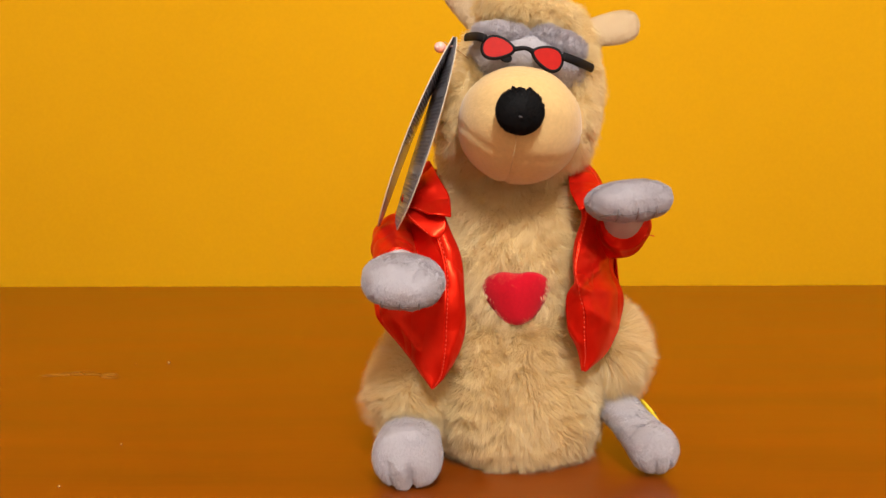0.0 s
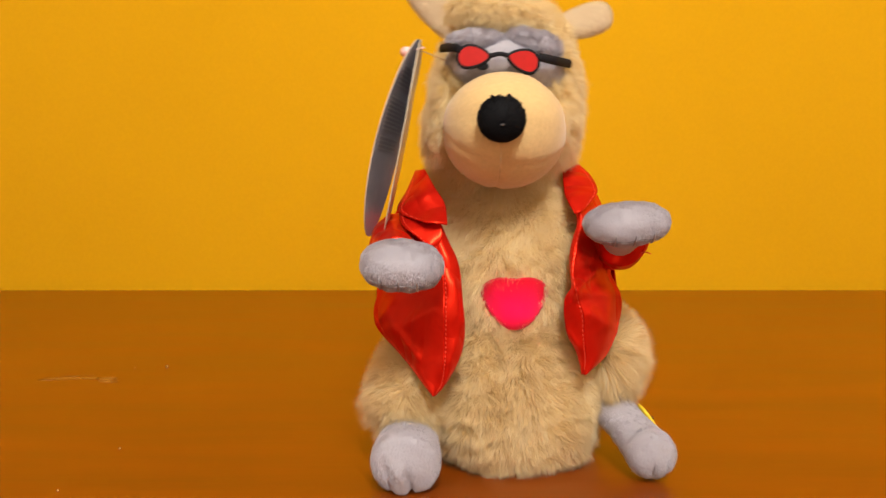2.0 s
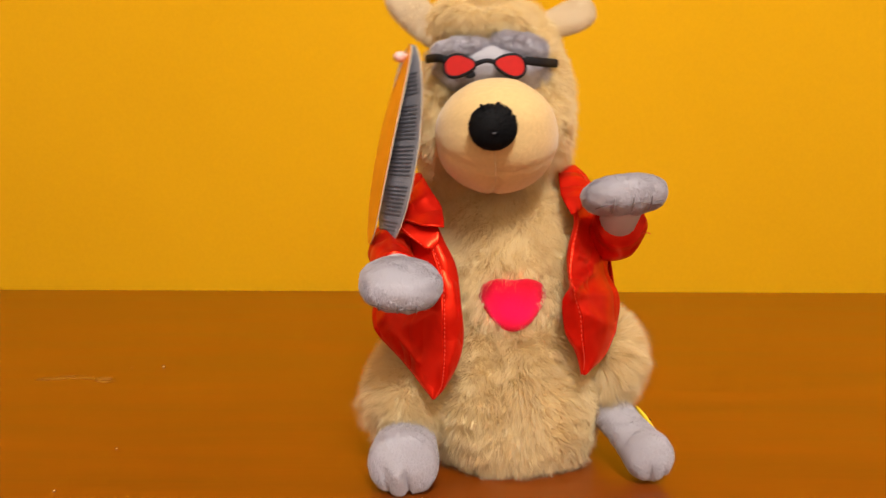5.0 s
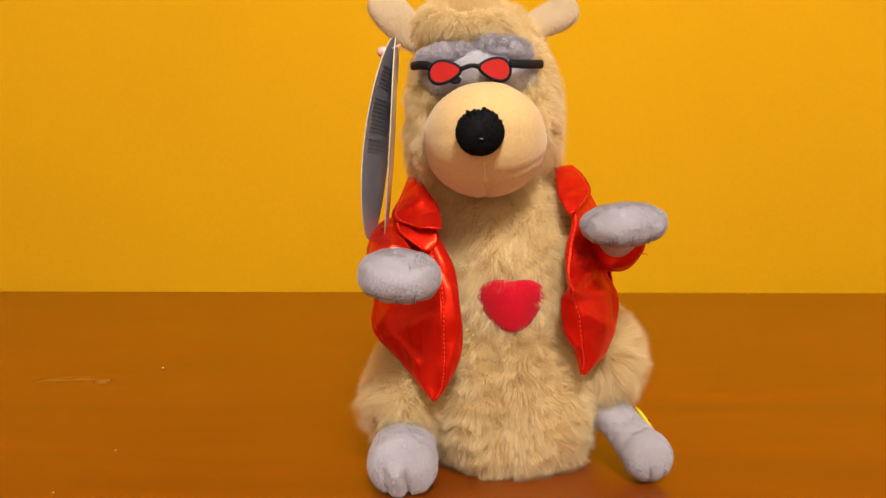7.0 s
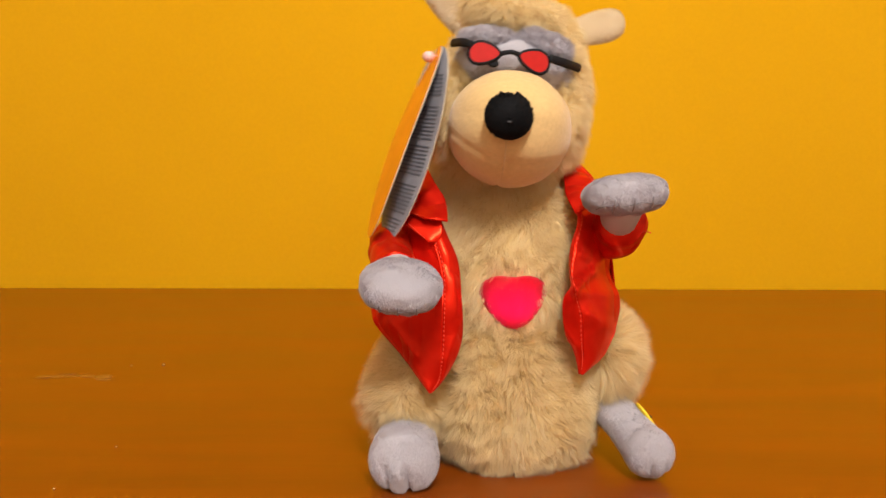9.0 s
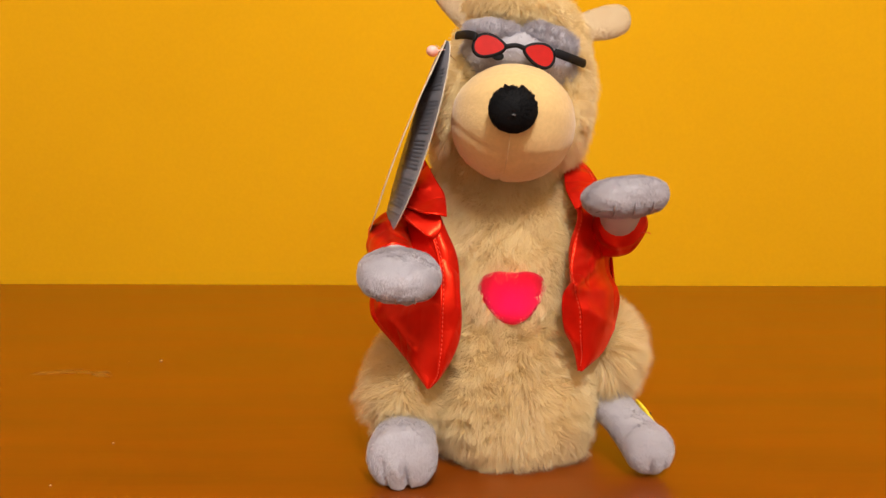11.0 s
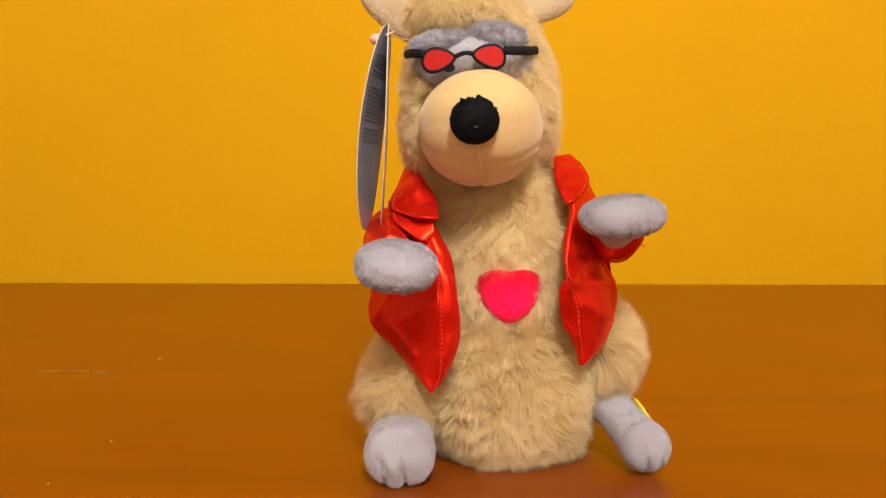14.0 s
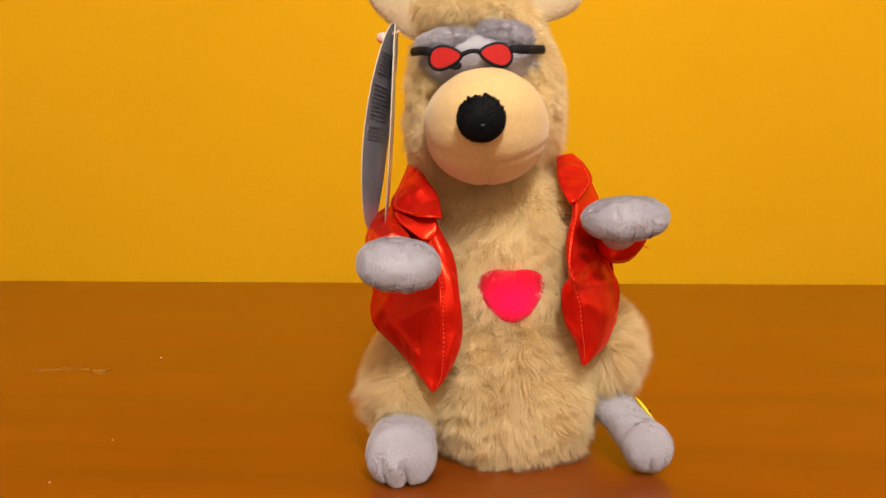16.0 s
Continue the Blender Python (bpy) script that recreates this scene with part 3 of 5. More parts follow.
        ear = tube([b, b.lerp(t, 0.35), b.lerp(t, 0.7), b.lerp(t, 0.93), t], [w * 0.75, w, w * 1.05, w * 0.75, w * 0.12], 22, 22, 0.5, (0.5, 0, 1))
        es = ear.copy()
        e = part("ear", ear, SHORT, h, "cream short-pile plush ear")
        fur([es], 14000, 0.0009, 0.00020, SHORT, h, 69, comb=(0.1, -0.1, -0.6), lift=0.35, clump=0.012, rough=0.05, name="ear_fuzz")
    return h


def lens_outline(a, flip):
    """Teardrop: deep outside, drawn thin towards the bridge."""
    x, z = math.cos(a), math.sin(a)
    inner = (x + 1) / 2
    return flip * 0.0079 * x, 0.0071 * z * (1 - 0.52 * inner) + 0.0012 * inner


def build_glasses(h):
    Y = -0.0245
    left, right = Vector((0.0008, Y, 0.2250)), Vector((0.0275, Y, 0.2266))
    for c, flip in ((left, 1), (right, -1)):
        ring = [c + Vector((x, 0.0016 * abs(flip * x - 0.0096) / 0.0096, z)) for x, z in (lens_outline(2 * math.pi * k / 40, flip) for k in range(40))]
        bm = bmesh.new()
        for dy, grow in ((-0.0012, 0.97), (0.0012, 0.97)):
            loop = [bm.verts.new((c.x + (p.x - c.x) * grow, p.y + dy, c.z + (p.z - c.z) * grow)) for p in ring]
            bm.faces.new(loop if dy < 0 else list(reversed(loop)))
        bm.verts.ensure_lookup_table()
        for k in range(40):
            bm.faces.new((bm.verts[k], bm.verts[40 + k], bm.verts[40 + (k + 1) % 40], bm.verts[(k + 1) % 40]))
        bmesh.ops.recalc_face_normals(bm, faces=bm.faces)
        part("lens", bm, LENS, h, "red vinyl lens", smooth=False)
        part("lens_rim", tube(ring + [ring[0]], [0.00130] * 41, 80, 8, 1.0, (0, 1, 0)), FRAME, h, "black glasses rim")
    part("nose_pad", ball((0.0062, Y + 0.0014, 0.2216), (0.0034, 0.0010, 0.0024), 10, 16), FRAME, h, "black glasses nose pad")
    part("bridge", tube([left + Vector((0.0084, 0, 0.0018)), Vector((0.0145, Y - 0.0008, 0.2286)), right + Vector((-0.0084, 0, 0.0016))],
                        [0.0014, 0.0012, 0.0014], 12, 10), FRAME, h, "black glasses bridge")
    part("temple", tube([left + Vector((-0.0079, 0.0010, 0.0035)), (-0.0120, Y + 0.0080, 0.2303), (-0.0175, Y + 0.0260, 0.2330)],
                        [0.0022, 0.0024, 0.0024], 14, 12, 0.5, (0, 0, 1)), FRAME, h, "black glasses temple")
    part("temple", tube([right + Vector((0.0079, 0.0010, 0.0035)), (0.0440, Y + 0.0070, 0.2308), (0.0560, Y + 0.0270, 0.2345)],
                        [0.0022, 0.0024, 0.0024], 14, 12, 0.5, (0, 0, 1)), FRAME, h, "black glasses temple")


def folds(p, amp):
    q = Vector(p)
    d = q.x * 0.8 + q.z * 0.6
    e = q.z * 0.8 - q.x * 0.6
    n = noise.noise(Vector((d * 20, q.y * 14, e * 44))) + 0.22 * noise.noise(Vector((d * 45, q.y * 30 + 5, e * 90)))
    return amp * 1.5 * n


def creases(p, lines):
    """Push of the cloth towards the viewer by crisp folds; a line is (x0, z0, x1, z1, height, width)."""
    out = 0.0
    for x0, z0, x1, z1, height, width in lines:
        dx, dz = x1 - x0, z1 - z0
        n2 = dx * dx + dz * dz
        t = ((p[0] - x0) * dx + (p[2] - z0) * dz) / n2
        k = min(1, max(0, t))
        off = math.hypot(p[0] - x0 - k * dx, p[2] - z0 - k * dz)
        out += height * math.exp(-math.hypot(off, width * 0.2) / width)
    return out


def panel(front, outer, belly, amp, lines=()):
    """Cloth between two edges that both run from the collar to the hem corner."""
    def fn(u, v):
        a, b = curve(front, v), curve(outer, v)
        p = a + (b - a) * u
        k = math.sin(math.pi * min(1, u * 0.9 + 0.05))
        p = p + np.array((0, -belly * k * (0.3 + 0.7 * math.sin(math.pi * min(1, v)) ** 0.5), 0))
        p[1] += folds(p, amp) - creases(p, lines)
        p[0] += folds(p + 3.0, amp * 0.4)
        return p
    return fn


def stitches(path, count, mat, parent):
    """A row of thread stitches along path(t), t from 0 to 1."""
    bm = bmesh.new()
    for k in range(count):
        a, b = Vector(path(k / count)), Vector(path((k + 0.55) / count))
        bm = join(bm, tube([a, (a + b) / 2 + Vector((0, -0.0002, 0)), b], [0.00022, 0.00034, 0.00022], 4, 6))
    return part("stitching", bm, mat, parent)


def build_jacket(chest):
    # edges of the left and right front: opening, stitched seam, side
    lf = [(-0.0050, -0.014, 0.1432), (-0.0005, -0.021, 0.1343), (0.0056, -0.027, 0.1211), (0.0080, -0.031, 0.1032), (0.0098, -0.033, 0.0852), (0.0080, -0.034, 0.0715), (0.0019, -0.035, 0.0579), (-0.0042, -0.036, 0.0508)]
    ls = [(-0.0134, -0.020, 0.1396), (-0.0069, -0.026, 0.1302), (-0.0023, -0.033, 0.1157), (-0.0011, -0.036, 0.1010), (-0.0008, -0.038, 0.0862), (-0.0002, -0.038, 0.0710), (-0.0005, -0.037, 0.0585), (-0.0040, -0.0362, 0.0512)]
    lo = [(-0.0255, 0.020, 0.1418), (-0.0368, 0.020, 0.1315), (-0.0407, 0.016, 0.1164), (-0.0396, 0.010, 0.1002), (-0.0408, 0.004, 0.0876), (-0.0350, -0.006, 0.0773), (-0.0180, -0.024, 0.0631), (-0.0050, -0.036, 0.0514)]
    rf = [(0.0687, 0.002, 0.1588), (0.0730, -0.008, 0.1462), (0.0688, -0.018, 0.1310), (0.0671, -0.024, 0.1129), (0.0635, -0.026, 0.1023), (0.0655, -0.026, 0.0867), (0.0719, -0.026, 0.0758), (0.0756, -0.027, 0.0628)]
    rs = [(0.0738, -0.008, 0.1504), (0.0745, -0.012, 0.1442), (0.0702, -0.022, 0.1299), (0.0675, -0.028, 0.1121), (0.0724, -0.031, 0.0970), (0.0751, -0.031, 0.0816), (0.0761, -0.030, 0.0720), (0.0759, -0.0285, 0.0638)]
    ro = [(0.0909, 0.030, 0.1604), (0.0973, 0.026, 0.1431), (0.1001, 0.022, 0.1295), (0.0978, 0.014, 0.1148), (0.1024, 0.004, 0.0992), (0.0970, -0.006, 0.0827), (0.0903, -0.016, 0.0712), (0.0774, -0.027, 0.0631)]
    fold_l = [(-0.03, 0.095, -0.04, 0.08, 0.0051, 0.0027), (-0.006, 0.098, -0.034, 0.08, 0.0037, 0.0054), (-0.014, 0.07, -0.026, 0.082, 0.0031, 0.0020),
              (0.004, 0.112, 0.006, 0.095, 0.0020, 0.0018), (0.008, 0.09, 0.002, 0.07, 0.0020, 0.0023)]
    fold_r = [(0.0675, 0.1112, 0.081, 0.1185, 0.0085, 0.0023), (0.069, 0.1085, 0.1003, 0.1048, 0.0061, 0.0036), (0.0765, 0.0975, 0.0974, 0.0832, 0.0051, 0.0045),
              (0.066, 0.087, 0.071, 0.08, 0.0026, 0.0014), (0.074, 0.128, 0.086, 0.122, 0.0044, 0.0023)]
    left = panel(ls, lo, 0.0060, 0.0015, fold_l)
    right = panel(rs, ro, 0.0050, 0.0018, fold_r)
    face_l = panel(lf, ls, 0.0026, 0.0015, fold_l)
    face_r = panel(rf, rs, 0.0016, 0.0018, fold_r)
    for fn in (left, right):
        part("jacket_front", sheet(fn, 48, 64, 0.0010), SATIN, chest, "red satin jacket front with pointed hem")
    for fn in (face_l, face_r):
        part("facing", sheet(fn, 14, 60, 0.0010), SATIN, chest, "shiny turned-back red satin facing")
    # back, from one side edge round to the other
    bl = [(-0.0210, 0.030, 0.168), (-0.0340, 0.028, 0.140), (-0.0400, 0.018, 0.115), (-0.0405, 0.006, 0.090)]
    br = [(0.0840, 0.036, 0.172), (0.0980, 0.028, 0.143), (0.1000, 0.020, 0.125), (0.1015, 0.006, 0.099)]
    def back(u, v):
        p, q = curve(bl, v), curve(br, v)
        return p + (q - p) * u + np.array((0, 0.058 * math.sin(math.pi * u) ** 0.8, 0))
    part("jacket_back", sheet(back, 30, 24, 0.0010), SATIN, chest, "red satin jacket back")
    # collar wings with a lapel below the left one
    collar_l = panel([(-0.0150, 0.012, 0.1718), (-0.0085, 0.000, 0.1622), (-0.0020, -0.012, 0.1527), (-0.0005, -0.024, 0.1416)],
                     [(-0.0210, 0.022, 0.1710), (-0.0248, 0.010, 0.1589), (-0.0280, -0.004, 0.1475), (-0.0122, -0.025, 0.1427)], 0.0050, 0.0022,
                     [(-0.026, 0.150, -0.010, 0.158, 0.0025, 0.0030)])
    lapel_l = panel([(-0.0110, -0.018, 0.1467), (-0.0040, -0.022, 0.1408), (-0.0030, -0.025, 0.1349), (-0.0060, -0.0270, 0.1300)],
                    [(-0.0274, -0.004, 0.1472), (-0.0256, -0.014, 0.1412), (-0.0189, -0.022, 0.1360), (-0.0102, -0.0285, 0.1303)], 0.0020, 0.0016)
    collar_r = panel([(0.0690, 0.024, 0.1768), (0.0668, 0.010, 0.1677), (0.0660, 0.000, 0.1588), (0.0706, -0.010, 0.1494)],
                     [(0.0802, 0.034, 0.1785), (0.0853, 0.024, 0.1713), (0.0864, 0.012, 0.1617), (0.0746, -0.009, 0.1510)], 0.0040, 0.0024,
                     [(0.069, 0.158, 0.084, 0.162, 0.0022, 0.0030)])
    for fn in (collar_l, collar_r):
        part("collar", sheet(fn, 24, 28, 0.0010), SATIN, chest, "folded red satin collar wing")
    part("lapel", sheet(lapel_l, 20, 20, 0.0010), SATIN, chest, "stitched red satin lapel")
    proud = np.array((0, -0.0009, 0.0002))
    stitches(lambda t: face_l(0.93, 0.06 + 0.90 * t) + proud, 40, THREAD, chest)
    stitches(lambda t: face_r(0.90, 0.06 + 0.90 * t) + proud, 38, THREAD, chest)
    stitches(lambda t: left(0.92, 0.66 + 0.31 * t) + proud, 20, THREAD, chest)
    stitches(lambda t: right(0.94, 0.66 + 0.31 * t) + proud, 16, THREAD, chest)
    stitches(lambda t: collar_l(0.90, 0.15 + 0.75 * t) + proud, 14, THREAD, chest)
    stitches(lambda t: lapel_l(0.90, 0.10 + 0.80 * t) + proud, 12, THREAD, chest)
    stitches(lambda t: collar_r(0.88, 0.15 + 0.75 * t) + proud, 12, THREAD, chest)


def paw_shape(d):
    k = (abs(d.x) ** 2.3 + abs(d.y) ** 2.3 + abs(d.z) ** 2.3) ** (-1 / 2.3) * (1 + 0.04 * noise.noise(d * 3))
    if d.z < 0:
        k *= 1 - 0.05 * (0.5 + 0.5 * math.cos(d.x * 13)) * abs(d.z)
    return k


def build_arm(shoulder, elbow, wrist, paw, size, tilt, cuff, seed, comb, corner):
    s = tube([shoulder, elbow, wrist], [0.0125, 0.0130 + 0.003 * corner, cuff], 48, 44, 0.95, (1, 0, 0), 0.13)
    # the cuff is pinched to a corner on its outer side
    reach = (wrist - elbow).length
    for v in s.verts:
        k = max(0, 1 - (v.co - wrist).length / (reach + 0.012))
        side = v.co - wrist
        out = max(0, side.x * corner) / cuff
        v.co.x = wrist.x + side.x * (1 - 0.16 * k)
        v.co.x += corner * 0.0042 * k * out ** 6
        v.co.z -= 0.0030 * k * max(0, -side.z) / cuff
    arm = part("arm", s, SATIN, toy, "rumpled red satin sleeve", shoulder)
    fore = tube([wrist.lerp(elbow, 0.25), wrist.lerp(paw, 0.5), paw], [0.010, 0.011, 0.010], 14, 18)
    part("forearm", fore, GREY, arm, "grey plush wrist")
    p = ball(paw, size, 26, 40, paw_shape)
    turn(p, tilt, paw)
    ps = p.copy()
    part("paw", p, GREY, arm, "grey short-pile plush paw with stitched toes")
    fur([ps], 34000, 0.0011, 0.00020, GREY, arm, seed, comb=comb, lift=0.36, clump=0.007, rough=0.18, name="paw_fuzz")
    def on_paw(x, z, out=1.0):
        y = -max(0.0, 1 - abs(x) ** 2.3 - abs(z) ** 2.3) ** (1 / 2.3)
        return paw + tilt @ Vector((x * size[0] * out, y * size[1] * out, z * size[2] * out))
    for k in (-1, 0, 1):
        part("toe_stitch", tube([on_paw(k * 0.42, z, 1.05) for z in (-0.30, -0.5, -0.7, -0.85)], [0.0003, 0.0005, 0.0005, 0.0003], 10, 6), GSEAM, arm)
    part("paw_seam", tube([on_paw(x, -0.58 + 0.05 * math.sin(x * 9), 1.02) for x in np.linspace(-0.78, 0.78, 12)], [0.0003] * 12, 40, 6), GSEAM, arm)
    return arm


def leaf(front, name, parent, label, open_deg, bow, faces, turn_deg, lines, aside=0.0):
    """A long oval card hung from its top, in the tag's own space."""
    bm = bmesh.new()
    rings, cols = 10, 48
    hw, hh = 0.0225, 0.0560
    place = Matrix.Translation(TAG_AT + Vector((aside, 0, 0))) @ pose(0, 0, 0, 0, open_deg, turn_deg)
    def surf(t, a, x):
        y, z = hw * t * math.cos(a), hh * t * math.sin(a) - hh + 0.004
        return place @ Vector((x + bow * math.sin(math.pi * min(1, max(0, -z / (2 * hh)))), y, z))
    for side in (-1, 1):
        loops = [[bm.verts.new(surf(i / rings, 2 * math.pi * j / cols, side * 0.0003)) for j in range(cols)] for i in range(1, rings + 1)]
        mid = bm.verts.new(surf(0, 0, side * 0.0003))
        mat_id = 0 if side == faces else 1
        for j in range(cols):
            f = bm.faces.new((mid, loops[0][j], loops[0][(j + 1) % cols]))
            f.material_index = mat_id
        for a, b in zip(loops, loops[1:]):
            for j in range(cols):
                bm.faces.new((a[j], b[j], b[(j + 1) % cols], a[(j + 1) % cols])).material_index = mat_id
        if side == -1:
            rim = loops[-1]
        else:
            for j in range(cols):
                bm.faces.new((rim[j], rim[(j + 1) % cols], loops[-1][(j + 1) % cols], loops[-1][j])).material_index = 2
    # unreadable lines of print as plain bars on the inner page
    r = random.Random(5)
    inner = -faces
    for k in range(lines):
        z = -0.012 - k * 0.0022
        half = hw * math.sqrt(max(0, 1 - ((z + hh - 0.004) / hh) ** 2)) - 0.004
        if half < 0.004 or k in (6, 7, 17, 26, 27, 36):
            continue
        y0, y1 = -half, half * (0.5 + 0.5 * r.random())
        x = bow * math.sin(math.pi * min(1, -z / (2 * hh))) + inner * 0.0005
        q = [bm.verts.new(place @ Vector((x + dx, y, zz))) for dx in (0, -inner * 0.00015) for y, zz in ((y0, z), (y1, z), (y1, z - 0.0009), (y0, z - 0.0009))]
        for f in ((0, 1, 2, 3), (4, 7, 6, 5), (0, 4, 5, 1), (2, 6, 7, 3), (1, 5, 6, 2), (0, 3, 7, 4)):
            bm.faces.new([q[i] for i in f]).material_index = 3
    bmesh.ops.recalc_face_normals(bm, faces=bm.faces)
    part(name, bm, front, parent, label, smooth=False)


def build_tag():
    t = new("tag")
    t.parent = toy
    t.location = TAG_AT - BASE
    ORIGIN[t.name] = TAG_AT.copy()
    tagged(t, label="folded oval card tag hung from the ear")
    leaf([PRINT, CARD, EDGE, FAINT], "cover_leaf", t, "glossy orange card cover with grey inside", 7.4, -0.0025, -1, 1, 22)
    leaf([PALE, CARD, EDGE, INK], "back_leaf", t, "grey card leaf with lines of print", 3.4, 0.0010, 1, 15, 44, 0.0012)
    part("fastener", join(ball(TAG_AT + Vector((-0.0050, -0.003, -0.004)), (0.0034, 0.0030, 0.0030), 10, 14), tube([TAG_AT + Vector((-0.005, -0.003, -0.004)), TAG_AT + Vector((0.004, 0, 0))], [0.0005, 0.0005], 6, 6)),
         PINK, t, "pale pink plastic tag fastener")
    part("string", tube([TAG_AT + Vector((-0.004, 0, 0.000)), TAG_AT + Vector((0.004, 0.003, -0.002)), TAG_AT + Vector((0.011, 0.022, -0.002))], [0.00028] * 3, 12, 6), SEAM, t, "thin dark tag string")
    return t


def build_bulb():
    return part("bulb", ball(BULB_OFF, (0.0035, 0.0035, 0.0035), 12, 16), BULB, toy, "small glowing bulb behind the heart", BULB_OFF)


build_body()
build_feet()
chest = build_chest()
build_heart()
build_jacket(chest)
head = build_head()
build_glasses(head)
arm_left = build_arm(SHOULDER_L, Vector((-0.0300, 0.000, 0.1330)), Vector((-0.0255, -0.034, 0.1220)), Vector((-0.0216, -0.0560, 0.1205)), (0.0205, 0.020, 0.0120), pose(0, 0, 0, 8, 4, 0), 0.0135, 71, (0, -0.5, -0.8), 0)
arm_right = build_arm(SHOULDER_R, Vector((0.0975, 0.010, 0.1310)), Vector((0.0975, -0.012, 0.1350)), Vector((0.0962, -0.0300, 0.1450)), (0.0222, 0.018, 0.0108), pose(0, 0, 0, 6, -5, 0), 0.0140, 73, (0.1, -0.5, -0.8), 1)
thread_at = Vector((0.1085, -0.0130, 0.1275))
part("loose_thread", tube([thread_at, thread_at + Vector((0.003, -0.001, 0.0005)), thread_at + Vector((0.0055, -0.002, -0.0004))], [0.0003] * 3, 10, 6), THREAD, arm_right, "loose red thread at the cuff")
tag = build_tag()
bulb = build_bulb()


# ---- what moves ----
def turned(roll):
    return pose(0, 0, 0, 0, 0, 0.03 * roll) @ pose(0, 0, 0, 0, roll, 0) @ pose(0, 0, 0, -0.15 * roll, 0, 0)


def head_world(dx, dz, roll):
    return Matrix.Translation(NOSE + Vector((dx, 0, dz))) @ turned(roll) @ Matrix.Translation(-NOSE)


def chest_world(roll):
    return Matrix.Translation(WAIST) @ pose(0, 0, 0, 0, roll, 0) @ Matrix.Translation(-WAIST)


def in_toy(world_move, origin):
    return Matrix.Translation(-BASE) @ world_move @ Matrix.Translation(origin)


def head_pose(dx, dz, roll):
    return in_toy(head_world(dx, dz, roll), NECK)


def chest_pose(roll):
    return in_toy(chest_world(roll), WAIST)


def arm_right_pose(lift):
    return Matrix.Translation(SHOULDER_R - BASE) @ pose(0, 0, 0, -lift, 0, 0)


def arm_left_pose(lift):
    return Matrix.Translation(SHOULDER_L - BASE) @ pose(0, 0, 0, -lift, 0, 0)


def tag_pose(dx, dz, roll, twist, side=0.0, drop=0.0):
    place = head_world(dx, dz, roll) @ TAG_AT
    place.x += side
    place.z = TAG_AT.z - 0.00025 * roll - drop
    return Matrix.Translation(place - BASE) @ pose(0, 0, 0, 0, 1.0 * roll, 0) @ pose(0, 0, 0, 0, 0, twist)


def bulb_pose(k):
    return Matrix.Translation(BULB_OFF.lerp(BULB_ON, k) - BASE)


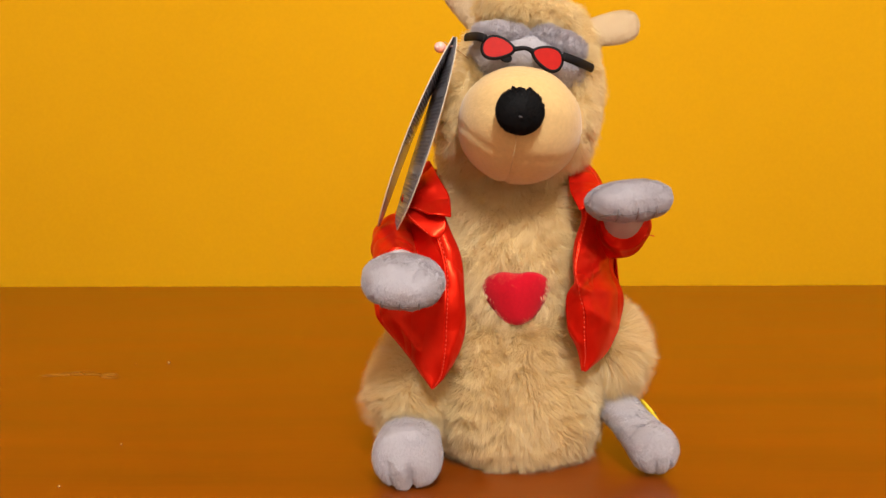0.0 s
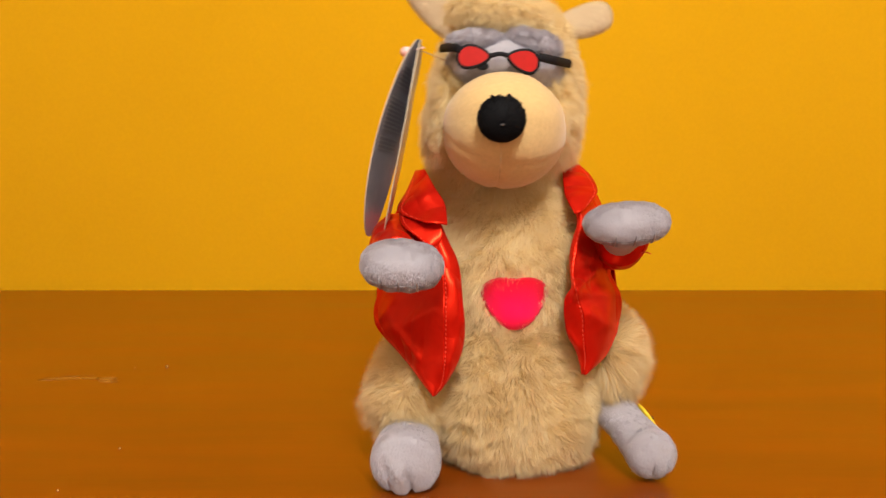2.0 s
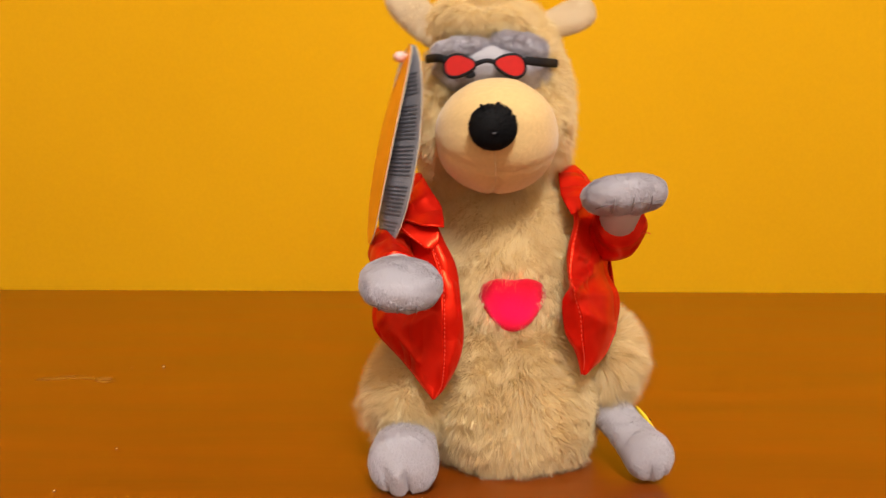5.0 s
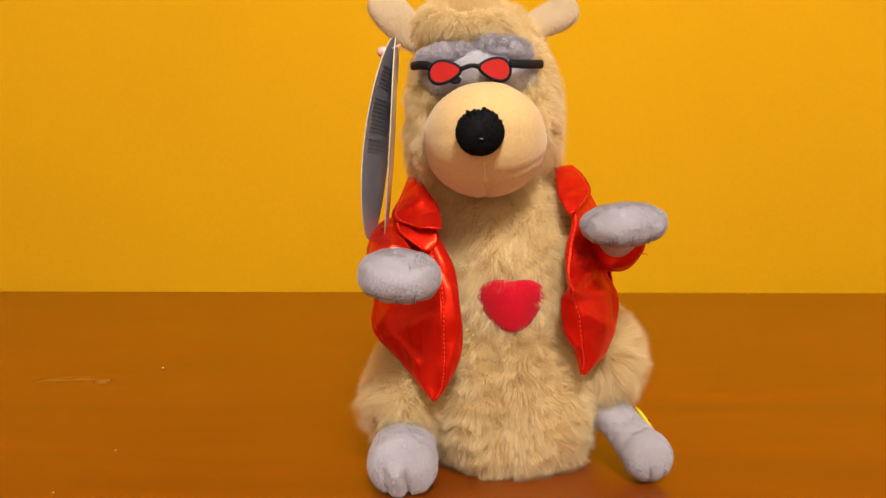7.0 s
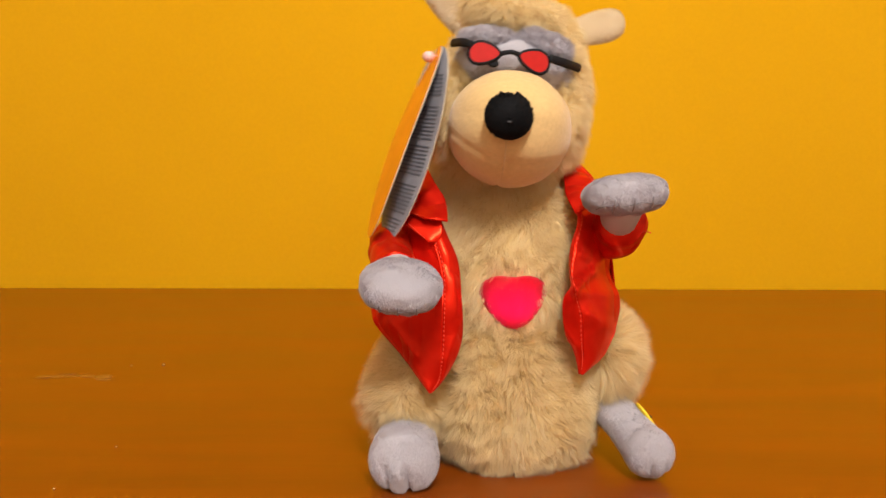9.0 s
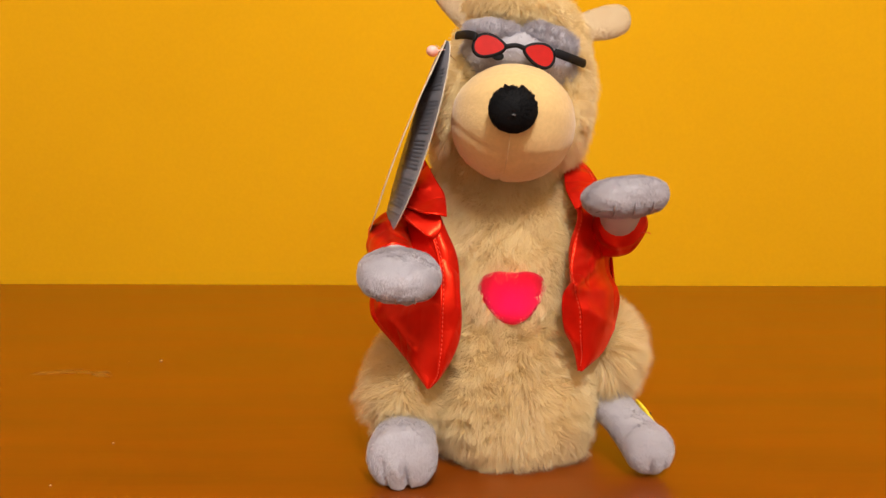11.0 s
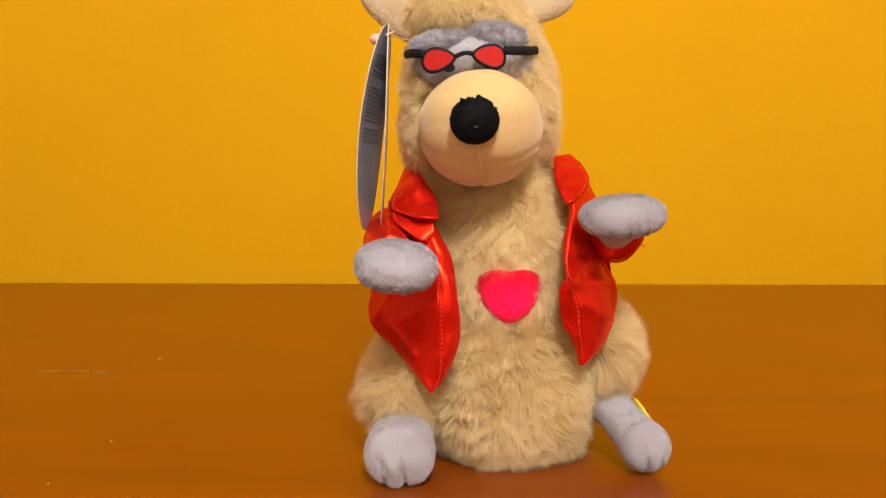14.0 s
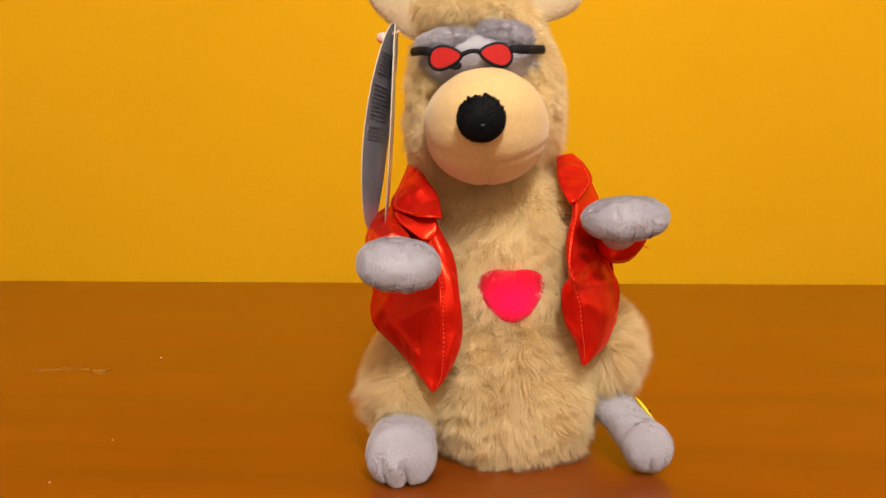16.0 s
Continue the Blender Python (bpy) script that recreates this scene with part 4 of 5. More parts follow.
def motions():
    walk(head, [
        (0, head_pose(0.0178, 0.0059, 14.7)), (0.1, head_pose(0.0183, 0.0054, 14.7)), (0.2, head_pose(0.0183, 0.005, 14.7)),
        (0.3, head_pose(0.0187, 0.0064, 14.7)), (0.4, head_pose(0.0147, 0.0068, 11.8)), (0.5, head_pose(0.0052, 0.0033, 4.7)),
        (0.6, head_pose(0.0025, 0.0034, 0.7)), (0.7, head_pose(0.0114, 0.0052, 9.8)), (0.8, head_pose(0.0135, 0.0056, 12.2)),
        (0.9, head_pose(0.0045, 0.0017, 3.7)), (1, head_pose(0.0048, 0.0031, 1.2)), (1.1, head_pose(0.0149, 0.0059, 12.7)),
        (1.2, head_pose(0.0119, 0.0061, 9.8)), (1.3, head_pose(0.0017, 0.0023, 2.7)), (1.4, head_pose(0.0051, 0.0029, 2.7)),
        (1.5, head_pose(0.0169, 0.0058, 14.2)), (1.6, head_pose(0.0107, 0.0052, 9.8)), (1.7, head_pose(-0.0001, 0.0003, 0.7)),
        (1.8, head_pose(0.004, 0.0029, 1.7)), (1.9, head_pose(0.0176, 0.0068, 14.7)), (2, head_pose(0.0095, 0.0054, 7.8)),
        (2.1, head_pose(-0.0015, 0.0002, -0.3)), (2.2, head_pose(0.0052, 0.0035, 3.7)), (2.3, head_pose(0.0186, 0.0063, 15.7)),
        (2.4, head_pose(0.0135, 0.0061, 12.7)), (2.5, head_pose(-0.0016, -0.0001, -1.3)), (2.6, head_pose(0.0039, 0.0028, 1.7)),
        (2.7, head_pose(0.0202, 0.006, 15.2)), (2.8, head_pose(0.0129, 0.0066, 10.8)), (2.9, head_pose(-0.002, -0.0005, -2.4)),
        (3, head_pose(0.0039, 0.0032, 1.7)), (3.1, head_pose(0.0195, 0.0068, 15.7)), (3.2, head_pose(0.0111, 0.0068, 7.8)),
        (3.3, head_pose(-0.0024, 0.0009, -2.4)), (3.4, head_pose(0.0046, 0.0045, 1.7)), (3.5, head_pose(0.0203, 0.0067, 15.2)),
        (3.6, head_pose(0.0103, 0.0052, 6.7)), (3.7, head_pose(-0.0023, -0.0008, -1.3)), (3.8, head_pose(0.0046, 0.0036, 2.7)),
        (3.9, head_pose(0.02, 0.0066, 15.7)), (4, head_pose(0.0097, 0.0051, 7.8)), (4.1, head_pose(-0.0012, -0.0016, -1.3)),
        (4.2, head_pose(0.0056, 0.0021, 2.7)), (4.3, head_pose(0.02, 0.0066, 15.7)), (4.4, head_pose(0.0097, 0.0051, 7.8)),
        (4.5, head_pose(-0.0012, -0.0016, -1.3)), (4.6, head_pose(0.0056, 0.0021, 2.7)), (4.7, head_pose(0.02, 0.0066, 15.7)),
        (4.8, head_pose(0.0097, 0.0051, 7.8)), (4.9, head_pose(-0.0012, -0.0016, -1.3)), (5, head_pose(0.0056, 0.0021, 2.7)),
        (5.1, head_pose(0.02, 0.0066, 15.7)), (5.2, head_pose(0.0097, 0.0051, 7.8)), (5.3, head_pose(-0.0012, -0.0016, -1.3)),
        (5.4, head_pose(0.0056, 0.0021, 2.7)), (5.5, head_pose(0.02, 0.0066, 15.7)), (5.7, head_pose(0, 0, -0)),
        (6, head_pose(0, 0, -0)), (6.3, head_pose(-0.0004, 0.0026, -0.3)), (6.4, head_pose(-0.0004, 0.0013, 0.2)),
        (6.5, head_pose(0.0005, 0.0004, 0.2)), (7, head_pose(0, 0, -0)), (7.5, head_pose(-0.0005, 0.0003, -0)),
        (8, head_pose(-0.0002, 0.0007, -0)), (8.4, head_pose(-0.0004, 0.0008, 0.2)), (8.5, head_pose(0.0024, 0.0027, 1.7)),
        (8.6, head_pose(0.0125, 0.0053, 9.8)), (8.7, head_pose(0.0189, 0.0065, 14.7)), (8.8, head_pose(0.0054, 0.0038, 3.7)),
        (8.9, head_pose(-0.0007, 0.0001, -0.3)), (9, head_pose(0.0133, 0.0058, 11.8)), (9.1, head_pose(0.0192, 0.0071, 14.7)),
        (9.2, head_pose(0.0039, 0.0029, 2.7)), (9.3, head_pose(0.0019, 0.002, 1.1)), (9.4, head_pose(0.0137, 0.0059, 11.9)),
        (9.5, head_pose(0.0179, 0.0067, 13.7)), (9.6, head_pose(0.0037, 0.0028, 2.5)), (9.7, head_pose(0.003, 0.0023, 2.1)),
        (9.8, head_pose(0.0142, 0.006, 12.2)), (9.9, head_pose(0.0166, 0.0063, 12.6)), (10, head_pose(0.0034, 0.0027, 2.3)),
        (10.1, head_pose(0.004, 0.0027, 3)), (10.2, head_pose(0.0147, 0.0061, 12.4)), (10.3, head_pose(0.0153, 0.006, 11.6)),
        (10.4, head_pose(0.0032, 0.0026, 2.1)), (10.5, head_pose(0.005, 0.003, 4)), (10.6, head_pose(0.0152, 0.0062, 12.7)),
        (10.7, head_pose(0.014, 0.0056, 10.6)), (10.8, head_pose(0.003, 0.0025, 2)), (10.9, head_pose(0.006, 0.0033, 4.9)),
        (11, head_pose(0.0157, 0.0063, 12.9)), (11.1, head_pose(0.0127, 0.0053, 9.6)), (11.2, head_pose(0.0028, 0.0024, 1.8)),
        (11.3, head_pose(0.0032, 0.0034, 1.7)), (11.4, head_pose(0.0139, 0.0059, 11.8)), (11.5, head_pose(0.0126, 0.0071, 10.8)),
        (11.6, head_pose(0.0032, 0.0031, 0.7)), (11.7, head_pose(0.0036, 0.0035, 1.7)), (11.8, head_pose(0.0147, 0.0066, 12.7)),
        (11.9, head_pose(0.0116, 0.0061, 10.8)), (12, head_pose(0.0021, 0.0016, 0.7)), (12.1, head_pose(0.004, 0.0041, 2.7)),
        (12.2, head_pose(0.0162, 0.0069, 12.7)), (12.3, head_pose(0.0168, 0.0071, 12.7)), (12.4, head_pose(0.0003, 0.002, 0.7)),
        (12.5, head_pose(0, 0.0018, 0.7)), (12.6, head_pose(0.0169, 0.0064, 12.7)), (12.7, head_pose(0.0167, 0.0067, 12.7)),
        (12.8, head_pose(-0, 0.0012, -0.3)), (12.9, head_pose(0.0007, 0.0024, 0.7)), (13, head_pose(0.0176, 0.0066, 13.7)),
        (13.1, head_pose(0.0165, 0.0064, 12.7)), (13.2, head_pose(0.0006, 0.0004, -0.3)), (13.3, head_pose(0.0026, 0.0015, 1.7)),
        (13.4, head_pose(0.0194, 0.0066, 15.7)), (13.5, head_pose(0.0151, 0.0068, 12.7)),
        (13.6, head_pose(-0.0008, -0.0006, -0.3)), (13.7, head_pose(0.0033, 0.0018, 1.7)),
        (13.8, head_pose(0.0199, 0.0069, 15.7)), (13.9, head_pose(0.0142, 0.007, 12.7)), (14, head_pose(-0.0014, 0.0001, -0.8)),
        (14.1, head_pose(0.0037, 0.0032, 2.7)), (14.2, head_pose(0.0142, 0.0068, 11.8)), (14.3, head_pose(0.0135, 0.0063, 11.8)),
        (14.4, head_pose(0.0033, 0.0023, 1.2)), (14.5, head_pose(0.004, 0.0032, 1.7)), (14.6, head_pose(0.0153, 0.0062, 12.7)),
        (14.7, head_pose(0.0127, 0.0062, 10.8)), (14.8, head_pose(0.0029, 0.0021, 0.7)), (14.9, head_pose(0.0044, 0.0039, 1.7)),
        (15, head_pose(0.0161, 0.0064, 12.7)), (15.1, head_pose(0.01, 0.0067, 8.8)), (15.2, head_pose(-0.0001, 0.0011, -0.3)),
        (15.3, head_pose(0.0041, 0.0031, 2.7)), (15.4, head_pose(0.0171, 0.0055, 14.7)), (15.5, head_pose(0.0106, 0.0052, 8.8)),
        (15.6, head_pose(0.001, 0.0019, -0.3)), (15.7, head_pose(0.0056, 0.0039, 3.7)), (15.8, head_pose(0.0187, 0.0068, 15.7)),
        (15.9, head_pose(0.0096, 0.0052, 7.8)), (16, head_pose(0.0004, 0.0005, -0.3)),
    ])
    walk(chest, [
        (0, chest_pose(3.8)), (0.1, chest_pose(3.8)), (0.2, chest_pose(3.8)), (0.3, chest_pose(3.8)), (0.4, chest_pose(3.1)),
        (0.5, chest_pose(1.2)), (0.6, chest_pose(0.2)), (0.7, chest_pose(2.5)), (0.8, chest_pose(3.2)), (0.9, chest_pose(1)),
        (1, chest_pose(0.3)), (1.1, chest_pose(3.3)), (1.2, chest_pose(2.5)), (1.3, chest_pose(0.7)), (1.4, chest_pose(0.7)),
        (1.5, chest_pose(3.7)), (1.6, chest_pose(2.5)), (1.7, chest_pose(0.2)), (1.8, chest_pose(0.4)), (1.9, chest_pose(3.8)),
        (2, chest_pose(2)), (2.1, chest_pose(-0.1)), (2.2, chest_pose(1)), (2.3, chest_pose(4.1)), (2.4, chest_pose(3.3)),
        (2.5, chest_pose(-0.4)), (2.6, chest_pose(0.4)), (2.7, chest_pose(3.9)), (2.8, chest_pose(2.8)), (2.9, chest_pose(-0.6)),
        (3, chest_pose(0.4)), (3.1, chest_pose(4.1)), (3.2, chest_pose(2)), (3.3, chest_pose(-0.6)), (3.4, chest_pose(0.4)),
        (3.5, chest_pose(3.9)), (3.6, chest_pose(1.8)), (3.7, chest_pose(-0.4)), (3.8, chest_pose(0.7)), (3.9, chest_pose(4.1)),
        (4, chest_pose(2)), (4.1, chest_pose(-0.4)), (4.2, chest_pose(0.7)), (4.3, chest_pose(4.1)), (4.4, chest_pose(2)),
        (4.5, chest_pose(-0.4)), (4.6, chest_pose(0.7)), (4.7, chest_pose(4.1)), (4.8, chest_pose(2)), (4.9, chest_pose(-0.4)),
        (5, chest_pose(0.7)), (5.1, chest_pose(4.1)), (5.2, chest_pose(2)), (5.3, chest_pose(-0.4)), (5.4, chest_pose(0.7)),
        (5.5, chest_pose(4.1)), (5.7, chest_pose(-0)), (6, chest_pose(-0)), (6.3, chest_pose(-0.1)), (6.4, chest_pose(0)),
        (6.5, chest_pose(0)), (7, chest_pose(-0)), (7.5, chest_pose(-0)), (8, chest_pose(-0)), (8.4, chest_pose(0)),
        (8.5, chest_pose(0.4)), (8.6, chest_pose(2.5)), (8.7, chest_pose(3.8)), (8.8, chest_pose(1)), (8.9, chest_pose(-0.1)),
        (9, chest_pose(3.1)), (9.1, chest_pose(3.8)), (9.2, chest_pose(0.7)), (9.3, chest_pose(0.3)), (9.4, chest_pose(3.1)),
        (9.5, chest_pose(3.6)), (9.6, chest_pose(0.6)), (9.7, chest_pose(0.5)), (9.8, chest_pose(3.2)), (9.9, chest_pose(3.3)),
        (10, chest_pose(0.6)), (10.1, chest_pose(0.8)), (10.2, chest_pose(3.2)), (10.3, chest_pose(3)), (10.4, chest_pose(0.6)),
        (10.5, chest_pose(1)), (10.6, chest_pose(3.3)), (10.7, chest_pose(2.8)), (10.8, chest_pose(0.5)), (10.9, chest_pose(1.3)),
        (11, chest_pose(3.4)), (11.1, chest_pose(2.5)), (11.2, chest_pose(0.5)), (11.3, chest_pose(0.4)), (11.4, chest_pose(3.1)),
        (11.5, chest_pose(2.8)), (11.6, chest_pose(0.2)), (11.7, chest_pose(0.4)), (11.8, chest_pose(3.3)),
        (11.9, chest_pose(2.8)), (12, chest_pose(0.2)), (12.1, chest_pose(0.7)), (12.2, chest_pose(3.3)), (12.3, chest_pose(3.3)),
        (12.4, chest_pose(0.2)), (12.5, chest_pose(0.2)), (12.6, chest_pose(3.3)), (12.7, chest_pose(3.3)),
        (12.8, chest_pose(-0.1)), (12.9, chest_pose(0.2)), (13, chest_pose(3.6)), (13.1, chest_pose(3.3)),
        (13.2, chest_pose(-0.1)), (13.3, chest_pose(0.4)), (13.4, chest_pose(4.1)), (13.5, chest_pose(3.3)),
        (13.6, chest_pose(-0.1)), (13.7, chest_pose(0.4)), (13.8, chest_pose(4.1)), (13.9, chest_pose(3.3)),
        (14, chest_pose(-0.2)), (14.1, chest_pose(0.7)), (14.2, chest_pose(3.1)), (14.3, chest_pose(3.1)),
        (14.4, chest_pose(0.3)), (14.5, chest_pose(0.4)), (14.6, chest_pose(3.3)), (14.7, chest_pose(2.8)),
        (14.8, chest_pose(0.2)), (14.9, chest_pose(0.4)), (15, chest_pose(3.3)), (15.1, chest_pose(2.3)),
        (15.2, chest_pose(-0.1)), (15.3, chest_pose(0.7)), (15.4, chest_pose(3.8)), (15.5, chest_pose(2.3)),
        (15.6, chest_pose(-0.1)), (15.7, chest_pose(1)), (15.8, chest_pose(4.1)), (15.9, chest_pose(2)), (16, chest_pose(-0.1)),
    ])
    walk(arm_right, [
        (0, arm_right_pose(7.3)), (0.1, arm_right_pose(7.3)), (0.2, arm_right_pose(6.3)), (0.3, arm_right_pose(6.3)),
        (0.4, arm_right_pose(2.8)), (0.5, arm_right_pose(-1.8)), (0.6, arm_right_pose(15.2)), (0.7, arm_right_pose(13.8)),
        (0.8, arm_right_pose(0.5)), (0.9, arm_right_pose(-2)), (1, arm_right_pose(15.5)), (1.1, arm_right_pose(11.9)),
        (1.2, arm_right_pose(0.6)), (1.3, arm_right_pose(-0.7)), (1.4, arm_right_pose(15)), (1.5, arm_right_pose(10.9)),
        (1.6, arm_right_pose(-0.4)), (1.7, arm_right_pose(-0)), (1.8, arm_right_pose(15.2)), (1.9, arm_right_pose(9.2)),
        (2, arm_right_pose(-1.1)), (2.1, arm_right_pose(0.1)), (2.2, arm_right_pose(14.8)), (2.3, arm_right_pose(6.6)),
        (2.4, arm_right_pose(1.7)), (2.5, arm_right_pose(1.4)), (2.6, arm_right_pose(15)), (2.7, arm_right_pose(5.2)),
        (2.8, arm_right_pose(0.7)), (2.9, arm_right_pose(0.2)), (3, arm_right_pose(15.8)), (3.1, arm_right_pose(6)),
        (3.2, arm_right_pose(0.9)), (3.3, arm_right_pose(2.4)), (3.4, arm_right_pose(16.8)), (3.5, arm_right_pose(3.5)),
        (3.6, arm_right_pose(-0.2)), (3.7, arm_right_pose(3.3)), (3.8, arm_right_pose(15.6)), (3.9, arm_right_pose(4.1)),
        (4, arm_right_pose(-1.1)), (4.1, arm_right_pose(4.1)), (4.2, arm_right_pose(14.5)), (4.3, arm_right_pose(4.1)),
        (4.4, arm_right_pose(-1.1)), (4.5, arm_right_pose(4.1)), (4.6, arm_right_pose(14.5)), (4.7, arm_right_pose(4.1)),
        (4.8, arm_right_pose(-1.1)), (4.9, arm_right_pose(4.1)), (5, arm_right_pose(14.5)), (5.1, arm_right_pose(4.1)),
        (5.2, arm_right_pose(-1.1)), (5.3, arm_right_pose(4.1)), (5.4, arm_right_pose(14.5)), (5.5, arm_right_pose(4.1)),
        (5.7, arm_right_pose(0)), (6, arm_right_pose(0)), (6.3, arm_right_pose(1.1)), (6.4, arm_right_pose(0.1)),
        (6.5, arm_right_pose(0.1)), (7, arm_right_pose(0)), (7.5, arm_right_pose(-0.3)), (8, arm_right_pose(-0.7)),
        (8.4, arm_right_pose(0.6)), (8.5, arm_right_pose(14)), (8.6, arm_right_pose(13)), (8.7, arm_right_pose(4.5)),
        (8.8, arm_right_pose(-1.2)), (8.9, arm_right_pose(6.9)), (9, arm_right_pose(12.8)), (9.1, arm_right_pose(3.7)),
        (9.2, arm_right_pose(-0.5)), (9.3, arm_right_pose(11.5)), (9.4, arm_right_pose(12.2)), (9.5, arm_right_pose(3.4)),
        (9.6, arm_right_pose(0.8)), (9.7, arm_right_pose(11.6)), (9.8, arm_right_pose(11.5)), (9.9, arm_right_pose(3)),
        (10, arm_right_pose(1.8)), (10.1, arm_right_pose(11.8)), (10.2, arm_right_pose(10.7)), (10.3, arm_right_pose(2.7)),
        (10.4, arm_right_pose(2.9)), (10.5, arm_right_pose(11.9)), (10.6, arm_right_pose(10)), (10.7, arm_right_pose(2.3)),
        (10.8, arm_right_pose(3.9)), (10.9, arm_right_pose(12)), (11, arm_right_pose(9.2)), (11.1, arm_right_pose(1.9)),
        (11.2, arm_right_pose(4.9)), (11.3, arm_right_pose(15.8)), (11.4, arm_right_pose(12.8)), (11.5, arm_right_pose(1.8)),
        (11.6, arm_right_pose(-0.9)), (11.7, arm_right_pose(15.8)), (11.8, arm_right_pose(12)), (11.9, arm_right_pose(0.4)),
        (12, arm_right_pose(-0.7)), (12.1, arm_right_pose(15.8)), (12.2, arm_right_pose(12.2)), (12.3, arm_right_pose(3)),
        (12.4, arm_right_pose(-0.9)), (12.5, arm_right_pose(12.8)), (12.6, arm_right_pose(10.7)), (12.7, arm_right_pose(3)),
        (12.8, arm_right_pose(-0.3)), (12.9, arm_right_pose(14.4)), (13, arm_right_pose(9.4)), (13.1, arm_right_pose(1.6)),
        (13.2, arm_right_pose(-1.1)), (13.3, arm_right_pose(14.6)), (13.4, arm_right_pose(7.6)), (13.5, arm_right_pose(2.4)),
        (13.6, arm_right_pose(-1.5)), (13.7, arm_right_pose(14.6)), (13.8, arm_right_pose(7)), (13.9, arm_right_pose(1.1)),
        (14, arm_right_pose(-1.2)), (14.1, arm_right_pose(15.1)), (14.2, arm_right_pose(12.2)), (14.3, arm_right_pose(0.6)),
        (14.4, arm_right_pose(-2.5)), (14.5, arm_right_pose(15.4)), (14.6, arm_right_pose(12.4)), (14.7, arm_right_pose(0.3)),
        (14.8, arm_right_pose(-2.3)), (14.9, arm_right_pose(15)), (15, arm_right_pose(10.1)), (15.1, arm_right_pose(-0.1)),
        (15.2, arm_right_pose(-1.3)), (15.3, arm_right_pose(13.9)), (15.4, arm_right_pose(8.9)), (15.5, arm_right_pose(-0.8)),
        (15.6, arm_right_pose(-1)), (15.7, arm_right_pose(15.5)), (15.8, arm_right_pose(7.5)), (15.9, arm_right_pose(-1.7)),
        (16, arm_right_pose(-2.5)),
    ])
